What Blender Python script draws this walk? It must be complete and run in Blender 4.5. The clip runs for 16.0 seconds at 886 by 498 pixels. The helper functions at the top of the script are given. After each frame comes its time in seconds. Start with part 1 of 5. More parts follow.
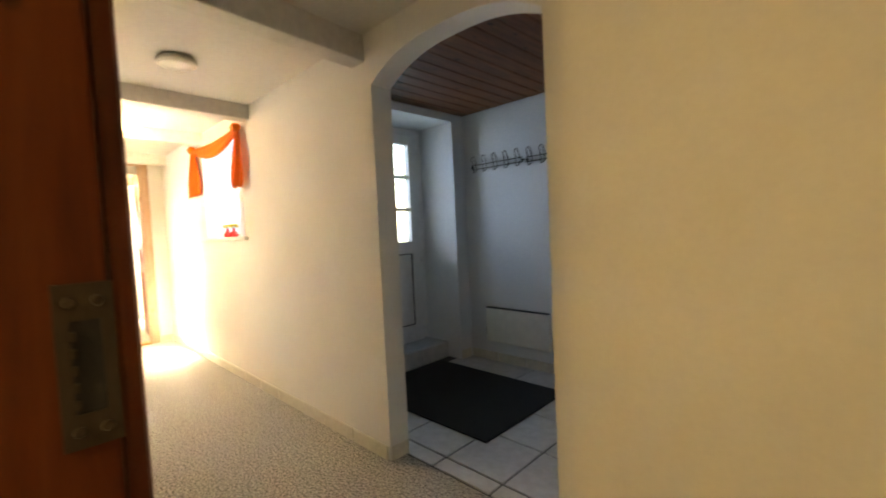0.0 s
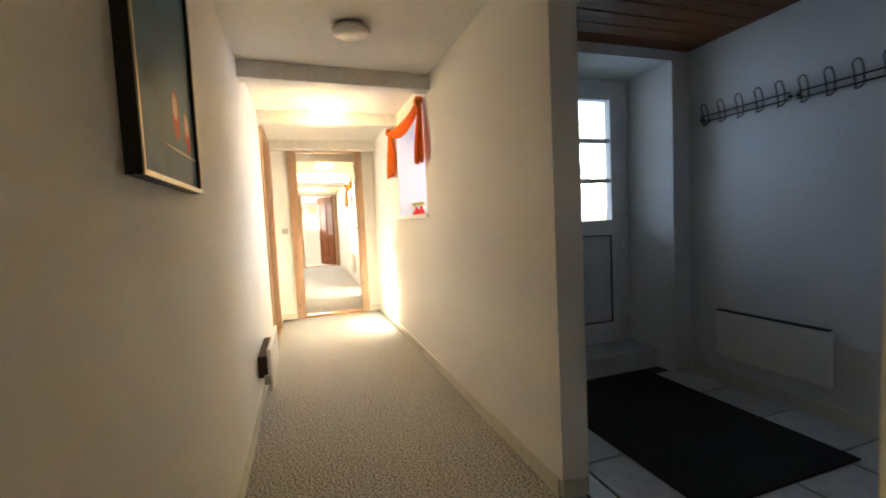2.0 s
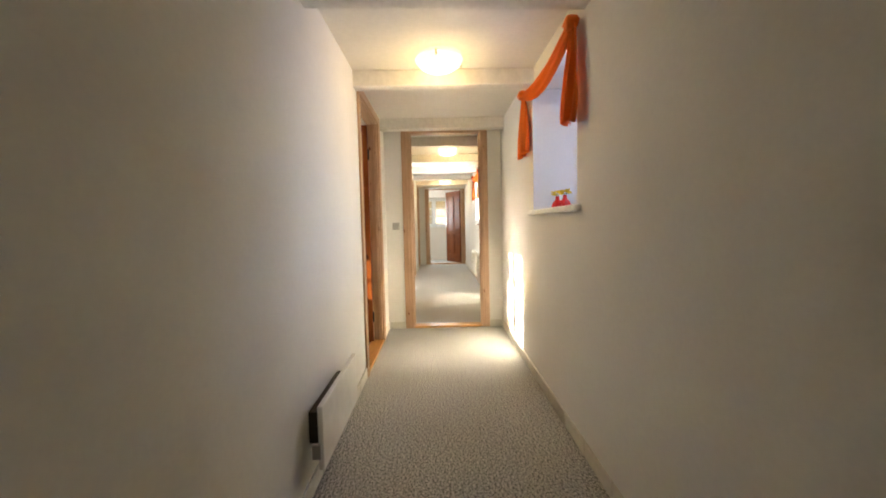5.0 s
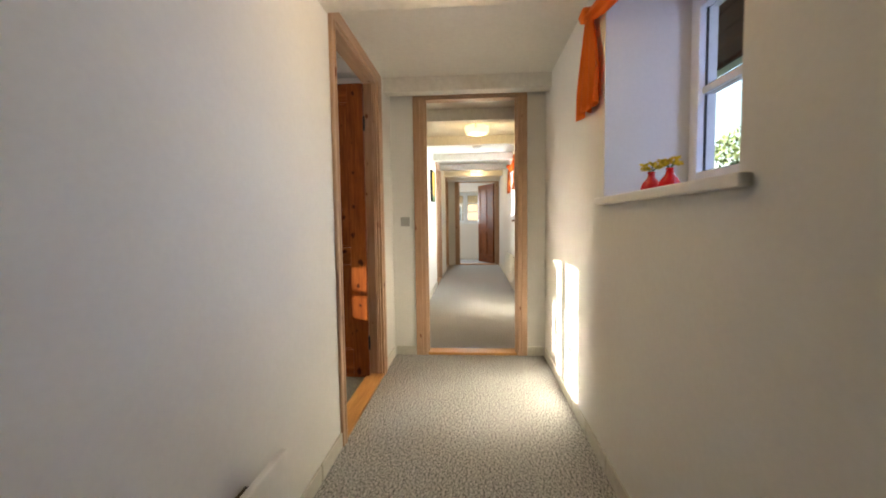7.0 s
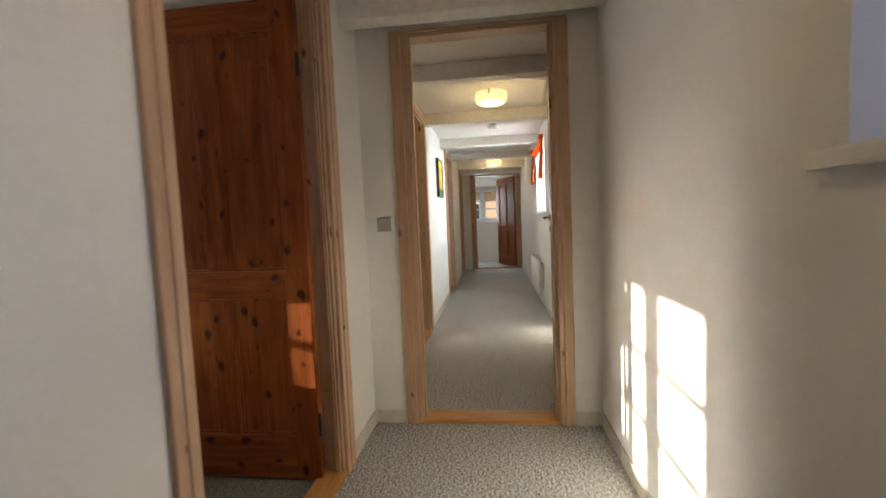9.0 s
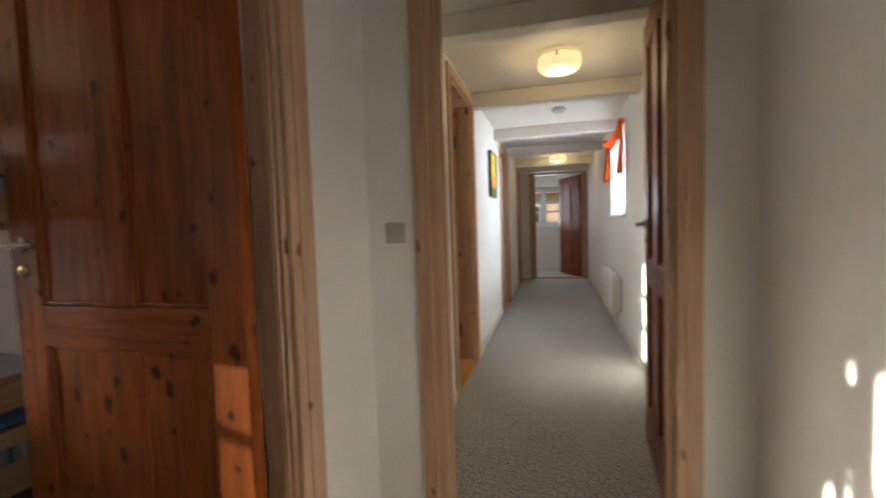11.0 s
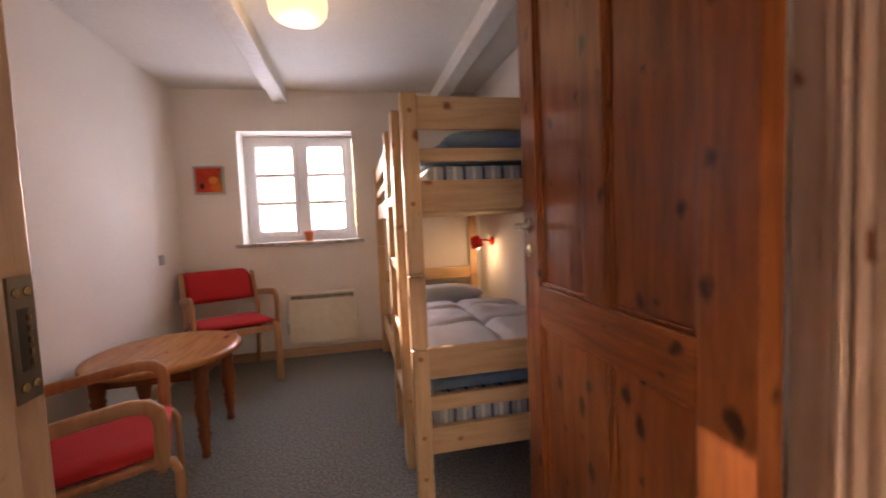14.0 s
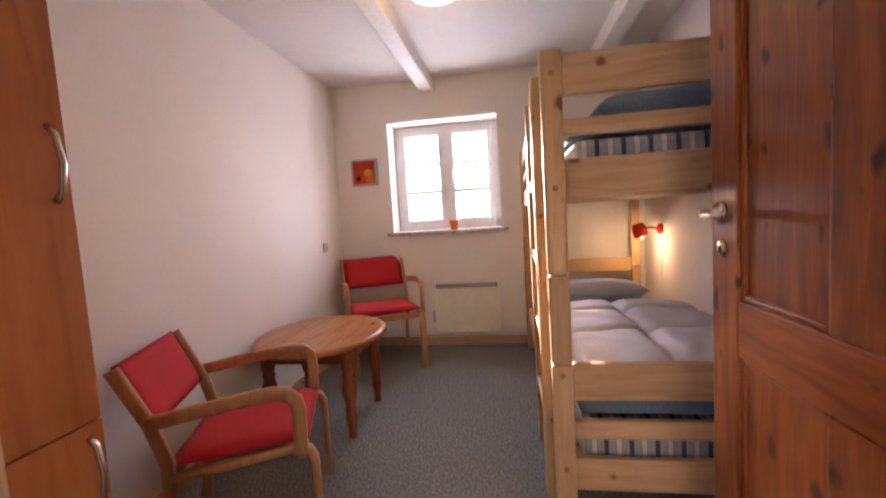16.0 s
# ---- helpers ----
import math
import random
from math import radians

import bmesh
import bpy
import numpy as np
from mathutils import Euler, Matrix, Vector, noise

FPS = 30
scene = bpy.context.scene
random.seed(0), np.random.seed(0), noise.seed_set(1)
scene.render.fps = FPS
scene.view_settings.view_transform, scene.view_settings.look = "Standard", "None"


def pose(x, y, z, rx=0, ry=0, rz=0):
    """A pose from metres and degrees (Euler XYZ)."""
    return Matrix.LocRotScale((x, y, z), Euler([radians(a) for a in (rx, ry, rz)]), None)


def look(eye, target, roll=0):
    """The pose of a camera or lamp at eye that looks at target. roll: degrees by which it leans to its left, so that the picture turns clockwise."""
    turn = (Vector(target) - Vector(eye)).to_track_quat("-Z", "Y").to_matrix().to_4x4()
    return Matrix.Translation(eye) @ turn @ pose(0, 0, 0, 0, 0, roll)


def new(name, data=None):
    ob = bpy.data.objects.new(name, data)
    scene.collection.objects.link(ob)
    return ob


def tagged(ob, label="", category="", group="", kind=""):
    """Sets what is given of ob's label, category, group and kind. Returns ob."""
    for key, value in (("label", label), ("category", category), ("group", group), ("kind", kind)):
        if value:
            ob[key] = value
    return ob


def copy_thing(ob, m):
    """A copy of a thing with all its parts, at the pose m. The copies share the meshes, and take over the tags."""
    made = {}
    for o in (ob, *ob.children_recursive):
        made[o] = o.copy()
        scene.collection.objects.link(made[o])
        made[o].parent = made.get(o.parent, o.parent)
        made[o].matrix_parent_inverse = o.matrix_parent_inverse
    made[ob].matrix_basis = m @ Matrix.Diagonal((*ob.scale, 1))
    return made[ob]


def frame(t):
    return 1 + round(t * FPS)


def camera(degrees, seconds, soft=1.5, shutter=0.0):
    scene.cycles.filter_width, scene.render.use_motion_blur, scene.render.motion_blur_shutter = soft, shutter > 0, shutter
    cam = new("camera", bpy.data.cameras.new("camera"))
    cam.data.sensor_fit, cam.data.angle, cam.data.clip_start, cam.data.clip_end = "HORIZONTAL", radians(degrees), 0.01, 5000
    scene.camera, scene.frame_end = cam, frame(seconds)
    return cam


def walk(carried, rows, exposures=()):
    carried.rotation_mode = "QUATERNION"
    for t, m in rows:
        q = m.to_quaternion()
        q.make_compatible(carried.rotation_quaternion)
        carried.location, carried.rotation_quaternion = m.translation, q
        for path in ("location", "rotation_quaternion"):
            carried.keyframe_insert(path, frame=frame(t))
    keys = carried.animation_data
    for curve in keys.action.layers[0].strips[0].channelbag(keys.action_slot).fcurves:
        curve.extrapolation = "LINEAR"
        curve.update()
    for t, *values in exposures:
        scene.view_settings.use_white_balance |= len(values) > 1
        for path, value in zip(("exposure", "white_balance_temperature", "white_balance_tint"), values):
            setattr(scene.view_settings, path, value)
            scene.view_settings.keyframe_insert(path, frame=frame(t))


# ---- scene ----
cam = camera(93.0, 16.0, 1.8, 0.5)
PATH = [
    (0, (-0.303, -0.112, 1.153), (-1.702, 1.314, 1.056), -2.7),
    (0.5, (-0.403, 0.054, 1.106), (-2.012, 1.236, 0.999), -2.8),
    (1, (-0.448, 0.192, 1.101), (-2.239, 1.074, 0.984), -1.6),
    (1.5, (-0.496, 0.229, 1.094), (-2.352, 0.959, 0.943), -2.7),
    (2, (-0.61, 0.252, 1.097), (-2.506, 0.876, 0.968), -2.8),
    (2.5, (-0.707, 0.287, 1.096), (-2.658, 0.701, 0.957), -3.6),
    (3, (-0.853, 0.373, 1.105), (-2.848, 0.454, 0.995), -2.7),
    (3.5, (-0.977, 0.419, 1.099), (-2.973, 0.426, 0.98), -2.1),
    (3.7, (-1.048, 0.44, 1.094), (-3.045, 0.454, 0.989), -1.6),
    (6, (-2.183, 0.501, 1.084), (-4.178, 0.5, 0.94), -1.2),
    (6.5, (-2.441, 0.538, 1.072), (-4.434, 0.467, 0.918), -1.6),
    (7, (-2.702, 0.584, 1.075), (-4.692, 0.438, 0.942), -0.8),
    (7.5, (-2.994, 0.558, 1.08), (-4.99, 0.52, 0.959), -0.4),
    (8, (-3.287, 0.562, 1.073), (-5.278, 0.453, 0.909), -1.8),
    (8.2, (-3.421, 0.574, 1.084), (-5.408, 0.411, 0.92), -1.6),
    (10.3, (-4.405, 0.632, 1.062), (-6.385, 0.346, 0.946), -2.6),
    (10.5, (-4.498, 0.620, 1.058), (-6.475, 0.327, 0.945), -2.0),
    (11, (-4.636, 0.578, 1.096), (-6.566, 0.068, 0.982), -1.9),
    (11.5, (-4.73, 0.528, 1.101), (-6.465, -0.463, 1.014), -2.6),
    (12, (-4.813, 0.524, 1.107), (-6.153, -0.955, 0.975), -1.6),
    (12.5, (-4.858, 0.533, 1.107), (-5.811, -1.219, 0.963), -2.2),
    (13, (-4.876, 0.512, 1.093), (-5.594, -1.349, 0.949), -3.4),
    (13.5, (-4.934, 0.415, 1.09), (-5.559, -1.477, 0.921), -1.9),
    (14, (-4.971, 0.304, 1.104), (-5.375, -1.65, 0.972), -2.5),
    (14.5, (-4.993, 0.196, 1.101), (-5.048, -1.798, 0.963), -2.1),
    (15, (-5.03, 0.131, 1.08), (-4.788, -1.832, 0.784), -3.4),
    (15.5, (-5.046, 0.098, 1.081), (-4.726, -1.852, 0.77), -4.3),
    (16, (-5.039, 0.084, 1.112), (-4.727, -1.885, 0.951), -3.6),
]

EXPOSURES = [(0.0, 5.5, 9000, 7), (1.0, 5.17, 8750, 6), (1.5, 4.9, 8350, 6), (2.5, 4.48, 8050, 6), (3.7, 4.07, 7800, 6), (6.0, 3.5, 7150, 6), (8.0, 2.85, 6900, 7), (10.3, 2.1, 6400, 8), (11.2, 2.25, 6350, 10), (12.0, 2.8, 6400, 14), (12.6, 3.15, 6350, 14), (13.5, 3.1, 6700, 19), (14.0, 2.88, 7100, 28), (14.5, 3.05, 7100, 31), (15.0, 3.1, 6850, 30), (16.0, 3.3, 6850, 29)]
walk(cam, [(t, look(eye, target, roll)) for t, eye, target, roll in PATH], EXPOSURES)

# ---- world and sun ----
SUN_WAY = Vector((-0.171, 1.0, -0.21)).normalized()
world = bpy.data.worlds.new("world")
scene.world = world
world.use_nodes = True
wn, wl = world.node_tree.nodes, world.node_tree.links
sky = wn.new("ShaderNodeTexSky")
sky.sky_type, sky.sun_disc = "NISHITA", False
sky.sun_elevation, sky.sun_rotation = radians(11.9), radians(170.3)
wl.new(sky.outputs[0], wn["Background"].inputs[0])
wn["Background"].inputs[1].default_value = 0.065
sun = new("sun", bpy.data.lights.new("sun", "SUN"))
sun.data.energy, sun.data.angle, sun.data.color = 5.0, radians(0.5), (1.0, 0.91, 0.79)
sun.matrix_basis = look((0, -8, 6), Vector((0, -8, 6)) + SUN_WAY)


def point_lamp(name, x, y, z, watts, colour, size=0.08):
    ob = new(name, bpy.data.lights.new(name, "POINT"))
    ob.data.energy, ob.data.color, ob.data.shadow_soft_size = watts, colour, size
    ob.location = (x, y, z)
    return ob


def window_light(name, eye, target, w, h, watts, colour):
    ob = new(name, bpy.data.lights.new(name, "AREA"))
    ob.data.shape, ob.data.size, ob.data.size_y, ob.data.energy, ob.data.color = "RECTANGLE", w, h, watts, colour
    ob.matrix_basis = look(eye, target)
    return ob


WARM = (1.0, 0.72, 0.38)
point_lamp("corridor_lamp_light", -4.28, 0.51, 1.88, 0.45, WARM)
point_lamp("wing_lamp_light", -7.37, 0.63, 1.90, 0.8, WARM)
point_lamp("wing_lamp_light", -11.40, 0.66, 1.90, 0.6, WARM)
point_lamp("bedroom_lamp_light", -4.765, -1.86, 1.98, 0.3, WARM)
# unseen lamp, assumed so the near corridor wall gets its warm light
point_lamp("start_room_unseen_lamp", -0.45, -1.25, 2.0, 0.95, WARM)
point_lamp("reading_lamp_light", -5.935, -3.03, 0.845, 0.36, WARM, 0.02)
SKYBLUE = (0.82, 0.89, 1.0)
window_light("bedroom_window_light", (-4.53, -3.72, 1.42), (-4.55, 0, 1.2), 0.74, 0.76, 2.0, (0.68, 0.78, 1.0))
window_light("corridor_window_light", (-3.92, 1.62, 1.6), (-4.1, 0, 1.4), 0.44, 0.7, 0.62, (0.44, 0.54, 1.0))
entrance = window_light("entrance_window_light", (-3.27, 2.2, 1.5), (0, 2.2, 1.2), 0.4, 0.9, 0.085, (0.36, 0.56, 1.0))
entrance.data.spread = radians(100)
window_light("wing_window_light", (-9.15, 1.66, 1.55), (-9.15, 0, 1.4), 0.7, 0.7, 6.5, SKYBLUE)
window_light("far_window_light", (-14.40, 0.36, 1.42), (-10, 0.5, 1.2), 0.74, 0.8, 4.0, SKYBLUE)


# ---- materials ----
def material(name, rough=0.6, metal=0.0):
    m = bpy.data.materials.new(name)
    m.use_nodes = True
    b = m.node_tree.nodes["Principled BSDF"]
    b.inputs["Roughness"].default_value, b.inputs["Metallic"].default_value = rough, metal
    return m, m.node_tree.nodes, m.node_tree.links, b


def node(nodes, kind, **values):
    n = nodes.new(kind)
    for key, value in values.items():
        n.inputs[key.replace("_", " ")].default_value = value
    return n


def coords(nodes, links, scale=(1, 1, 1), world_space=False):
    tc = nodes.new("ShaderNodeNewGeometry" if world_space else "ShaderNodeTexCoord")
    mp = nodes.new("ShaderNodeMapping")
    mp.inputs["Scale"].default_value = scale
    links.new(tc.outputs["Position" if world_space else "Object"], mp.inputs[0])
    return mp.outputs[0]


def ramp(nodes, links, source, stops):
    r = nodes.new("ShaderNodeValToRGB")
    while len(r.color_ramp.elements) < len(stops):
        r.color_ramp.elements.new(0.5)
    for e, (p, c) in zip(r.color_ramp.elements, stops):
        e.position, e.color = p, (*c, 1)
    links.new(source, r.inputs[0])
    return r.outputs[0]


def bump(nodes, links, bsdf, source, strength, distance):
    b = node(nodes, "ShaderNodeBump", Strength=strength, Distance=distance)
    links.new(source, b.inputs["Height"])
    links.new(b.outputs[0], bsdf.inputs["Normal"])
    return b


def mixed(nodes, links, fac, a, b, kind="MIX"):
    m = nodes.new("ShaderNodeMix")
    m.data_type, m.blend_type = "RGBA", kind
    for value, slot in ((fac, 0), (a, 6), (b, 7)):
        if isinstance(value, bpy.types.NodeSocket):
            links.new(value, m.inputs[slot])
        else:
            m.inputs[slot].default_value = value if slot == 0 else (*value, 1)
    return m.outputs[2]


def speckled(name, c1, c2, scale, rough=0.6, bump_size=0.0, big=None, metal=0.0, detail=4.0, uneven=0.0, low=0.35, high=0.65, coarse=0.6):
    """Two tones at a fine scale, a faint cloud at a coarse one, with relief."""
    m, n, l, b = material(name, rough, metal)
    co = coords(n, l, world_space=True)
    fine = node(n, "ShaderNodeTexNoise", Scale=scale, Detail=detail, Roughness=coarse)
    l.new(co, fine.inputs["Vector"])
    col = ramp(n, l, fine.outputs[0], [(low, c1), (high, c2)])
    cloud = node(n, "ShaderNodeTexNoise", Scale=big or 1.3, Detail=3.0)
    l.new(co, cloud.inputs["Vector"])
    tone = ramp(n, l, cloud.outputs[0], [(0.3, (0.93, 0.92, 0.90)), (0.7, (1, 1, 1))])
    l.new(mixed(n, l, 1.0, col, tone, "MULTIPLY"), b.inputs["Base Color"])
    if bump_size:
        first = bump(n, l, b, fine.outputs[0], 0.6, bump_size)
        if uneven:
            wide = node(n, "ShaderNodeTexNoise", Scale=3.5, Detail=2.0)
            l.new(co, wide.inputs["Vector"])
            second = node(n, "ShaderNodeBump", Strength=0.5, Distance=uneven)
            l.new(wide.outputs[0], second.inputs["Height"])
            l.new(second.outputs[0], first.inputs["Normal"])
    return m


def wood(name, dark, mid, light, knot, rough=0.35, axis="Z", grain=9.0, knots=True, sparse=0.34):
    """Long grain along one axis, with knots and a per-piece shift."""
    m, n, l, b = material(name, rough)
    b.inputs["Specular IOR Level"].default_value = 0.2
    info = n.new("ShaderNodeObjectInfo")
    tc = n.new("ShaderNodeTexCoord")
    shift = n.new("ShaderNodeVectorMath")
    shift.operation = "MULTIPLY_ADD"
    comb = n.new("ShaderNodeCombineXYZ")
    for k in range(3):
        l.new(info.outputs["Random"], comb.inputs[k])
    l.new(comb.outputs[0], shift.inputs[0])
    shift.inputs[1].default_value = (7.3, 3.1, 5.7)
    l.new(tc.outputs["Object"], shift.inputs[2])
    mp = n.new("ShaderNodeMapping")
    mp.inputs["Scale"].default_value = {"Z": (1, 1, 0.09), "X": (0.09, 1, 1), "Y": (1, 0.09, 1)}[axis]
    l.new(shift.outputs[0], mp.inputs[0])
    warp = node(n, "ShaderNodeTexNoise", Scale=3.0, Detail=2.0)
    l.new(mp.outputs[0], warp.inputs["Vector"])
    rings = node(n, "ShaderNodeTexNoise", Scale=grain * 4, Detail=5.0, Roughness=0.65, Distortion=0.6)
    l.new(mp.outputs[0], rings.inputs["Vector"])
    col = ramp(n, l, rings.outputs[0], [(0.3, dark), (0.5, mid), (0.72, light)])
    broad = ramp(n, l, warp.outputs[0], [(0.3, (0.82, 0.78, 0.74)), (0.7, (1, 1, 1))])
    col = mixed(n, l, 1.0, col, broad, "MULTIPLY")
    if knots:
        parts = n.new("ShaderNodeSeparateXYZ")
        l.new(shift.outputs[0], parts.inputs[0])
        across = n.new("ShaderNodeMath")
        across.operation = "ADD"
        order = {"Z": (0, 1, 2), "X": (1, 2, 0), "Y": (0, 2, 1)}[axis]
        l.new(parts.outputs[order[0]], across.inputs[0])
        l.new(parts.outputs[order[1]], across.inputs[1])
        along = n.new("ShaderNodeMath")
        along.operation = "MULTIPLY"
        along.inputs[1].default_value = 0.65
        l.new(parts.outputs[order[2]], along.inputs[0])
        flat = n.new("ShaderNodeCombineXYZ")
        l.new(across.outputs[0], flat.inputs[0])
        l.new(along.outputs[0], flat.inputs[1])
        wob = node(n, "ShaderNodeTexNoise", Scale=22.0, Detail=2.0)
        l.new(flat.outputs[0], wob.inputs["Vector"])
        bent = n.new("ShaderNodeVectorMath")
        bent.operation = "MULTIPLY_ADD"
        bent.inputs[1].default_value = (0.035, 0.035, 0.035)
        l.new(wob.outputs["Color"], bent.inputs[0])
        l.new(flat.outputs[0], bent.inputs[2])
        vor = node(n, "ShaderNodeTexVoronoi", Scale=8.5, Randomness=1.0)
        vor.voronoi_dimensions = "2D"
        l.new(bent.outputs[0], vor.inputs["Vector"])
        pick = n.new("ShaderNodeMath")
        pick.operation = "MULTIPLY_ADD"
        pick.inputs[1].default_value = sparse
        l.new(vor.outputs["Color"], pick.inputs[0])
        l.new(vor.outputs["Distance"], pick.inputs[2])
        spot = ramp(n, l, pick.outputs[0], [(0.12, (1, 1, 1)), (0.15, (0.65, 0.65, 0.65)), (0.20, (0, 0, 0))])
        col = mixed(n, l, spot, col, knot)
    l.new(col, b.inputs["Base Color"])
    bump(n, l, b, rings.outputs[0], 0.15, 0.002)
    return m


def plain(name, colour, rough=0.5, metal=0.0, emit=0.0, emit_colour=None):
    m, n, l, b = material(name, rough, metal)
    co = coords(n, l)
    dirt = node(n, "ShaderNodeTexNoise", Scale=14.0, Detail=4.0)
    l.new(co, dirt.inputs["Vector"])
    tone = ramp(n, l, dirt.outputs[0], [(0.3, tuple(c * 0.9 for c in colour)), (0.7, colour)])
    l.new(tone, b.inputs["Base Color"])
    if emit:
        b.inputs["Emission Color"].default_value = (*(emit_colour or colour), 1)
        b.inputs["Emission Strength"].default_value = emit
    return m


def glass(name):
    m, n, l, b = material(name, 0.02)
    b.inputs["Base Color"].default_value = (1, 1, 1, 1)
    b.inputs["Transmission Weight"].default_value, b.inputs["IOR"].default_value = 1.0, 1.1
    return m


PLASTER = speckled("cream_plaster", (0.775, 0.77, 0.735), (0.80, 0.795, 0.76), 60, 0.75, 0.0002, uneven=0.012)
WHITE_PLASTER = speckled("white_plaster", (0.67, 0.70, 0.74), (0.73, 0.75, 0.78), 60, 0.75, 0.0002, uneven=0.01)
BED_PLASTER = speckled("bedroom_plaster", (0.815, 0.765, 0.705), (0.84, 0.79, 0.73), 60, 0.8, 0.0002, uneven=0.006)
CEILING = speckled("ceiling_paint", (0.76, 0.74, 0.69), (0.80, 0.78, 0.73), 40, 0.7, 0.0008)
BEAM_PAINT = speckled("beam_paint", (0.70, 0.68, 0.63), (0.78, 0.76, 0.71), 25, 0.55, 0.002)
CARPET = speckled("carpet", (0.045, 0.045, 0.042), (0.72, 0.71, 0.685), 100, 0.95, 0.002, detail=2.5, low=0.37, high=0.63, coarse=0.8)
BED_CARPET = speckled("bedroom_carpet", (0.04, 0.042, 0.04), (0.38, 0.385, 0.355), 85, 0.95, 0.002, detail=3.0, low=0.30, high=0.72, coarse=0.8)
BASE_TILE = speckled("skirting_tile", (0.60, 0.58, 0.50), (0.68, 0.66, 0.58), 30, 0.35, 0.0005)
FLOOR_TILE = speckled("floor_tile", (0.56, 0.57, 0.58), (0.66, 0.67, 0.68), 20, 0.25, 0.0005)
GROUT = speckled("dark_grout", (0.035, 0.035, 0.035), (0.06, 0.06, 0.06), 80, 0.9, 0.001)
MAT_RUBBER = speckled("black_mat", (0.006, 0.006, 0.006), (0.02, 0.02, 0.02), 220, 0.95, 0.003)
PINE_RED = wood("varnished_pine", (0.150, 0.036, 0.009), (0.24, 0.064, 0.014), (0.35, 0.112, 0.026), (0.045, 0.008, 0.003), 0.38, sparse=0.22)
PINE_RED_X = wood("varnished_pine_rail", (0.150, 0.036, 0.009), (0.24, 0.064, 0.014), (0.35, 0.112, 0.026), (0.045, 0.008, 0.003), 0.38, "X", sparse=0.22)
# Pine with the start frame's shade in its colour; _X also boards the eave.
SHADED_PINE = wood("shaded_varnished_pine", (0.07, 0.016, 0.006), (0.11, 0.026, 0.009), (0.15, 0.04, 0.014), (0.02, 0.006, 0.003), 0.4)
SHADED_AND_DARK_PINE_X = wood("shaded_and_dark_pine_head", (0.07, 0.016, 0.006), (0.11, 0.026, 0.009), (0.15, 0.04, 0.014), (0.02, 0.006, 0.003), 0.4, "X")
PINE_PINK = wood("pale_pine_casing", (0.465, 0.298, 0.185), (0.555, 0.368, 0.24), (0.62, 0.432, 0.297), (0.20, 0.07, 0.03), 0.4)
PINE_PINK_X = wood("pale_pine_head", (0.465, 0.298, 0.185), (0.555, 0.368, 0.24), (0.62, 0.432, 0.297), (0.20, 0.07, 0.03), 0.4, "X")
PINE_PINK_Y = wood("pale_pine_head_across", (0.465, 0.298, 0.185), (0.555, 0.368, 0.24), (0.62, 0.432, 0.297), (0.20, 0.07, 0.03), 0.4, "Y")
PINE_BED = wood("bunk_pine", (0.52, 0.315, 0.15), (0.64, 0.415, 0.215), (0.71, 0.485, 0.275), (0.25, 0.10, 0.03), 0.4)
PINE_BED_X = wood("bunk_pine_plank", (0.52, 0.315, 0.15), (0.64, 0.415, 0.215), (0.71, 0.485, 0.275), (0.25, 0.10, 0.03), 0.4, "X")
PINE_BED_Y = wood("bunk_pine_rail", (0.52, 0.315, 0.15), (0.64, 0.415, 0.215), (0.71, 0.485, 0.275), (0.25, 0.10, 0.03), 0.4, "Y")
THRESH_X = wood("threshold_pine", (0.42, 0.19, 0.05), (0.55, 0.27, 0.08), (0.63, 0.34, 0.12), (0.2, 0.07, 0.02), 0.3, "X", knots=False)
THRESH_Y = wood("threshold_pine_across", (0.42, 0.19, 0.05), (0.55, 0.27, 0.08), (0.63, 0.34, 0.12), (0.2, 0.07, 0.02), 0.3, "Y", knots=False)
CEILING_WOOD = wood("stained_ceiling_boards", (0.10, 0.035, 0.014), (0.19, 0.07, 0.028), (0.26, 0.10, 0.042), (0.04, 0.012, 0.005), 0.45, "Y")
TABLE_WOOD = wood("table_pine", (0.38, 0.15, 0.05), (0.50, 0.22, 0.08), (0.58, 0.28, 0.11), (0.15, 0.05, 0.02), 0.25, "Y")
LEG_WOOD = wood("turned_pine", (0.17, 0.05, 0.018), (0.25, 0.08, 0.028), (0.32, 0.11, 0.042), (0.1, 0.03, 0.01), 0.3)
CHAIR_WOOD = wood("beech", (0.42, 0.20, 0.09), (0.52, 0.27, 0.13), (0.58, 0.32, 0.16), (0.3, 0.12, 0.05), 0.4, "Z", knots=False)
WARDROBE_WOOD = wood("wardrobe_veneer", (0.37, 0.115, 0.034), (0.46, 0.16, 0.05), (0.51, 0.19, 0.066), (0.2, 0.06, 0.02), 0.35, "Z", grain=5, knots=False)
RED_CLOTH = speckled("red_wool", (0.45, 0.012, 0.016), (0.58, 0.025, 0.025), 260, 0.9, 0.0015)
WHITE_PVC = plain("white_plastic", (0.80, 0.81, 0.83), 0.3)
WHITE_ENAMEL = plain("white_enamel", (0.78, 0.77, 0.72), 0.35)
CREAM_ENAMEL = plain("cream_enamel", (0.82, 0.76, 0.62), 0.35)
BLACK = plain("black_rubber", (0.012, 0.012, 0.012), 0.5)
DARK_METAL = plain("dark_wire", (0.05, 0.05, 0.05), 0.35, 0.9)
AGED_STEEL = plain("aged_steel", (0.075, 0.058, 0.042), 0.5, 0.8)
WORN_STEEL = plain("worn_steel", (0.22, 0.19, 0.15), 0.4, 0.9)
CHROME = plain("steel", (0.62, 0.60, 0.56), 0.25, 1.0)
BRASS = plain("brass", (0.55, 0.42, 0.22), 0.25, 1.0)
SWITCH_GREY = plain("grey_plastic", (0.42, 0.41, 0.38), 0.45)
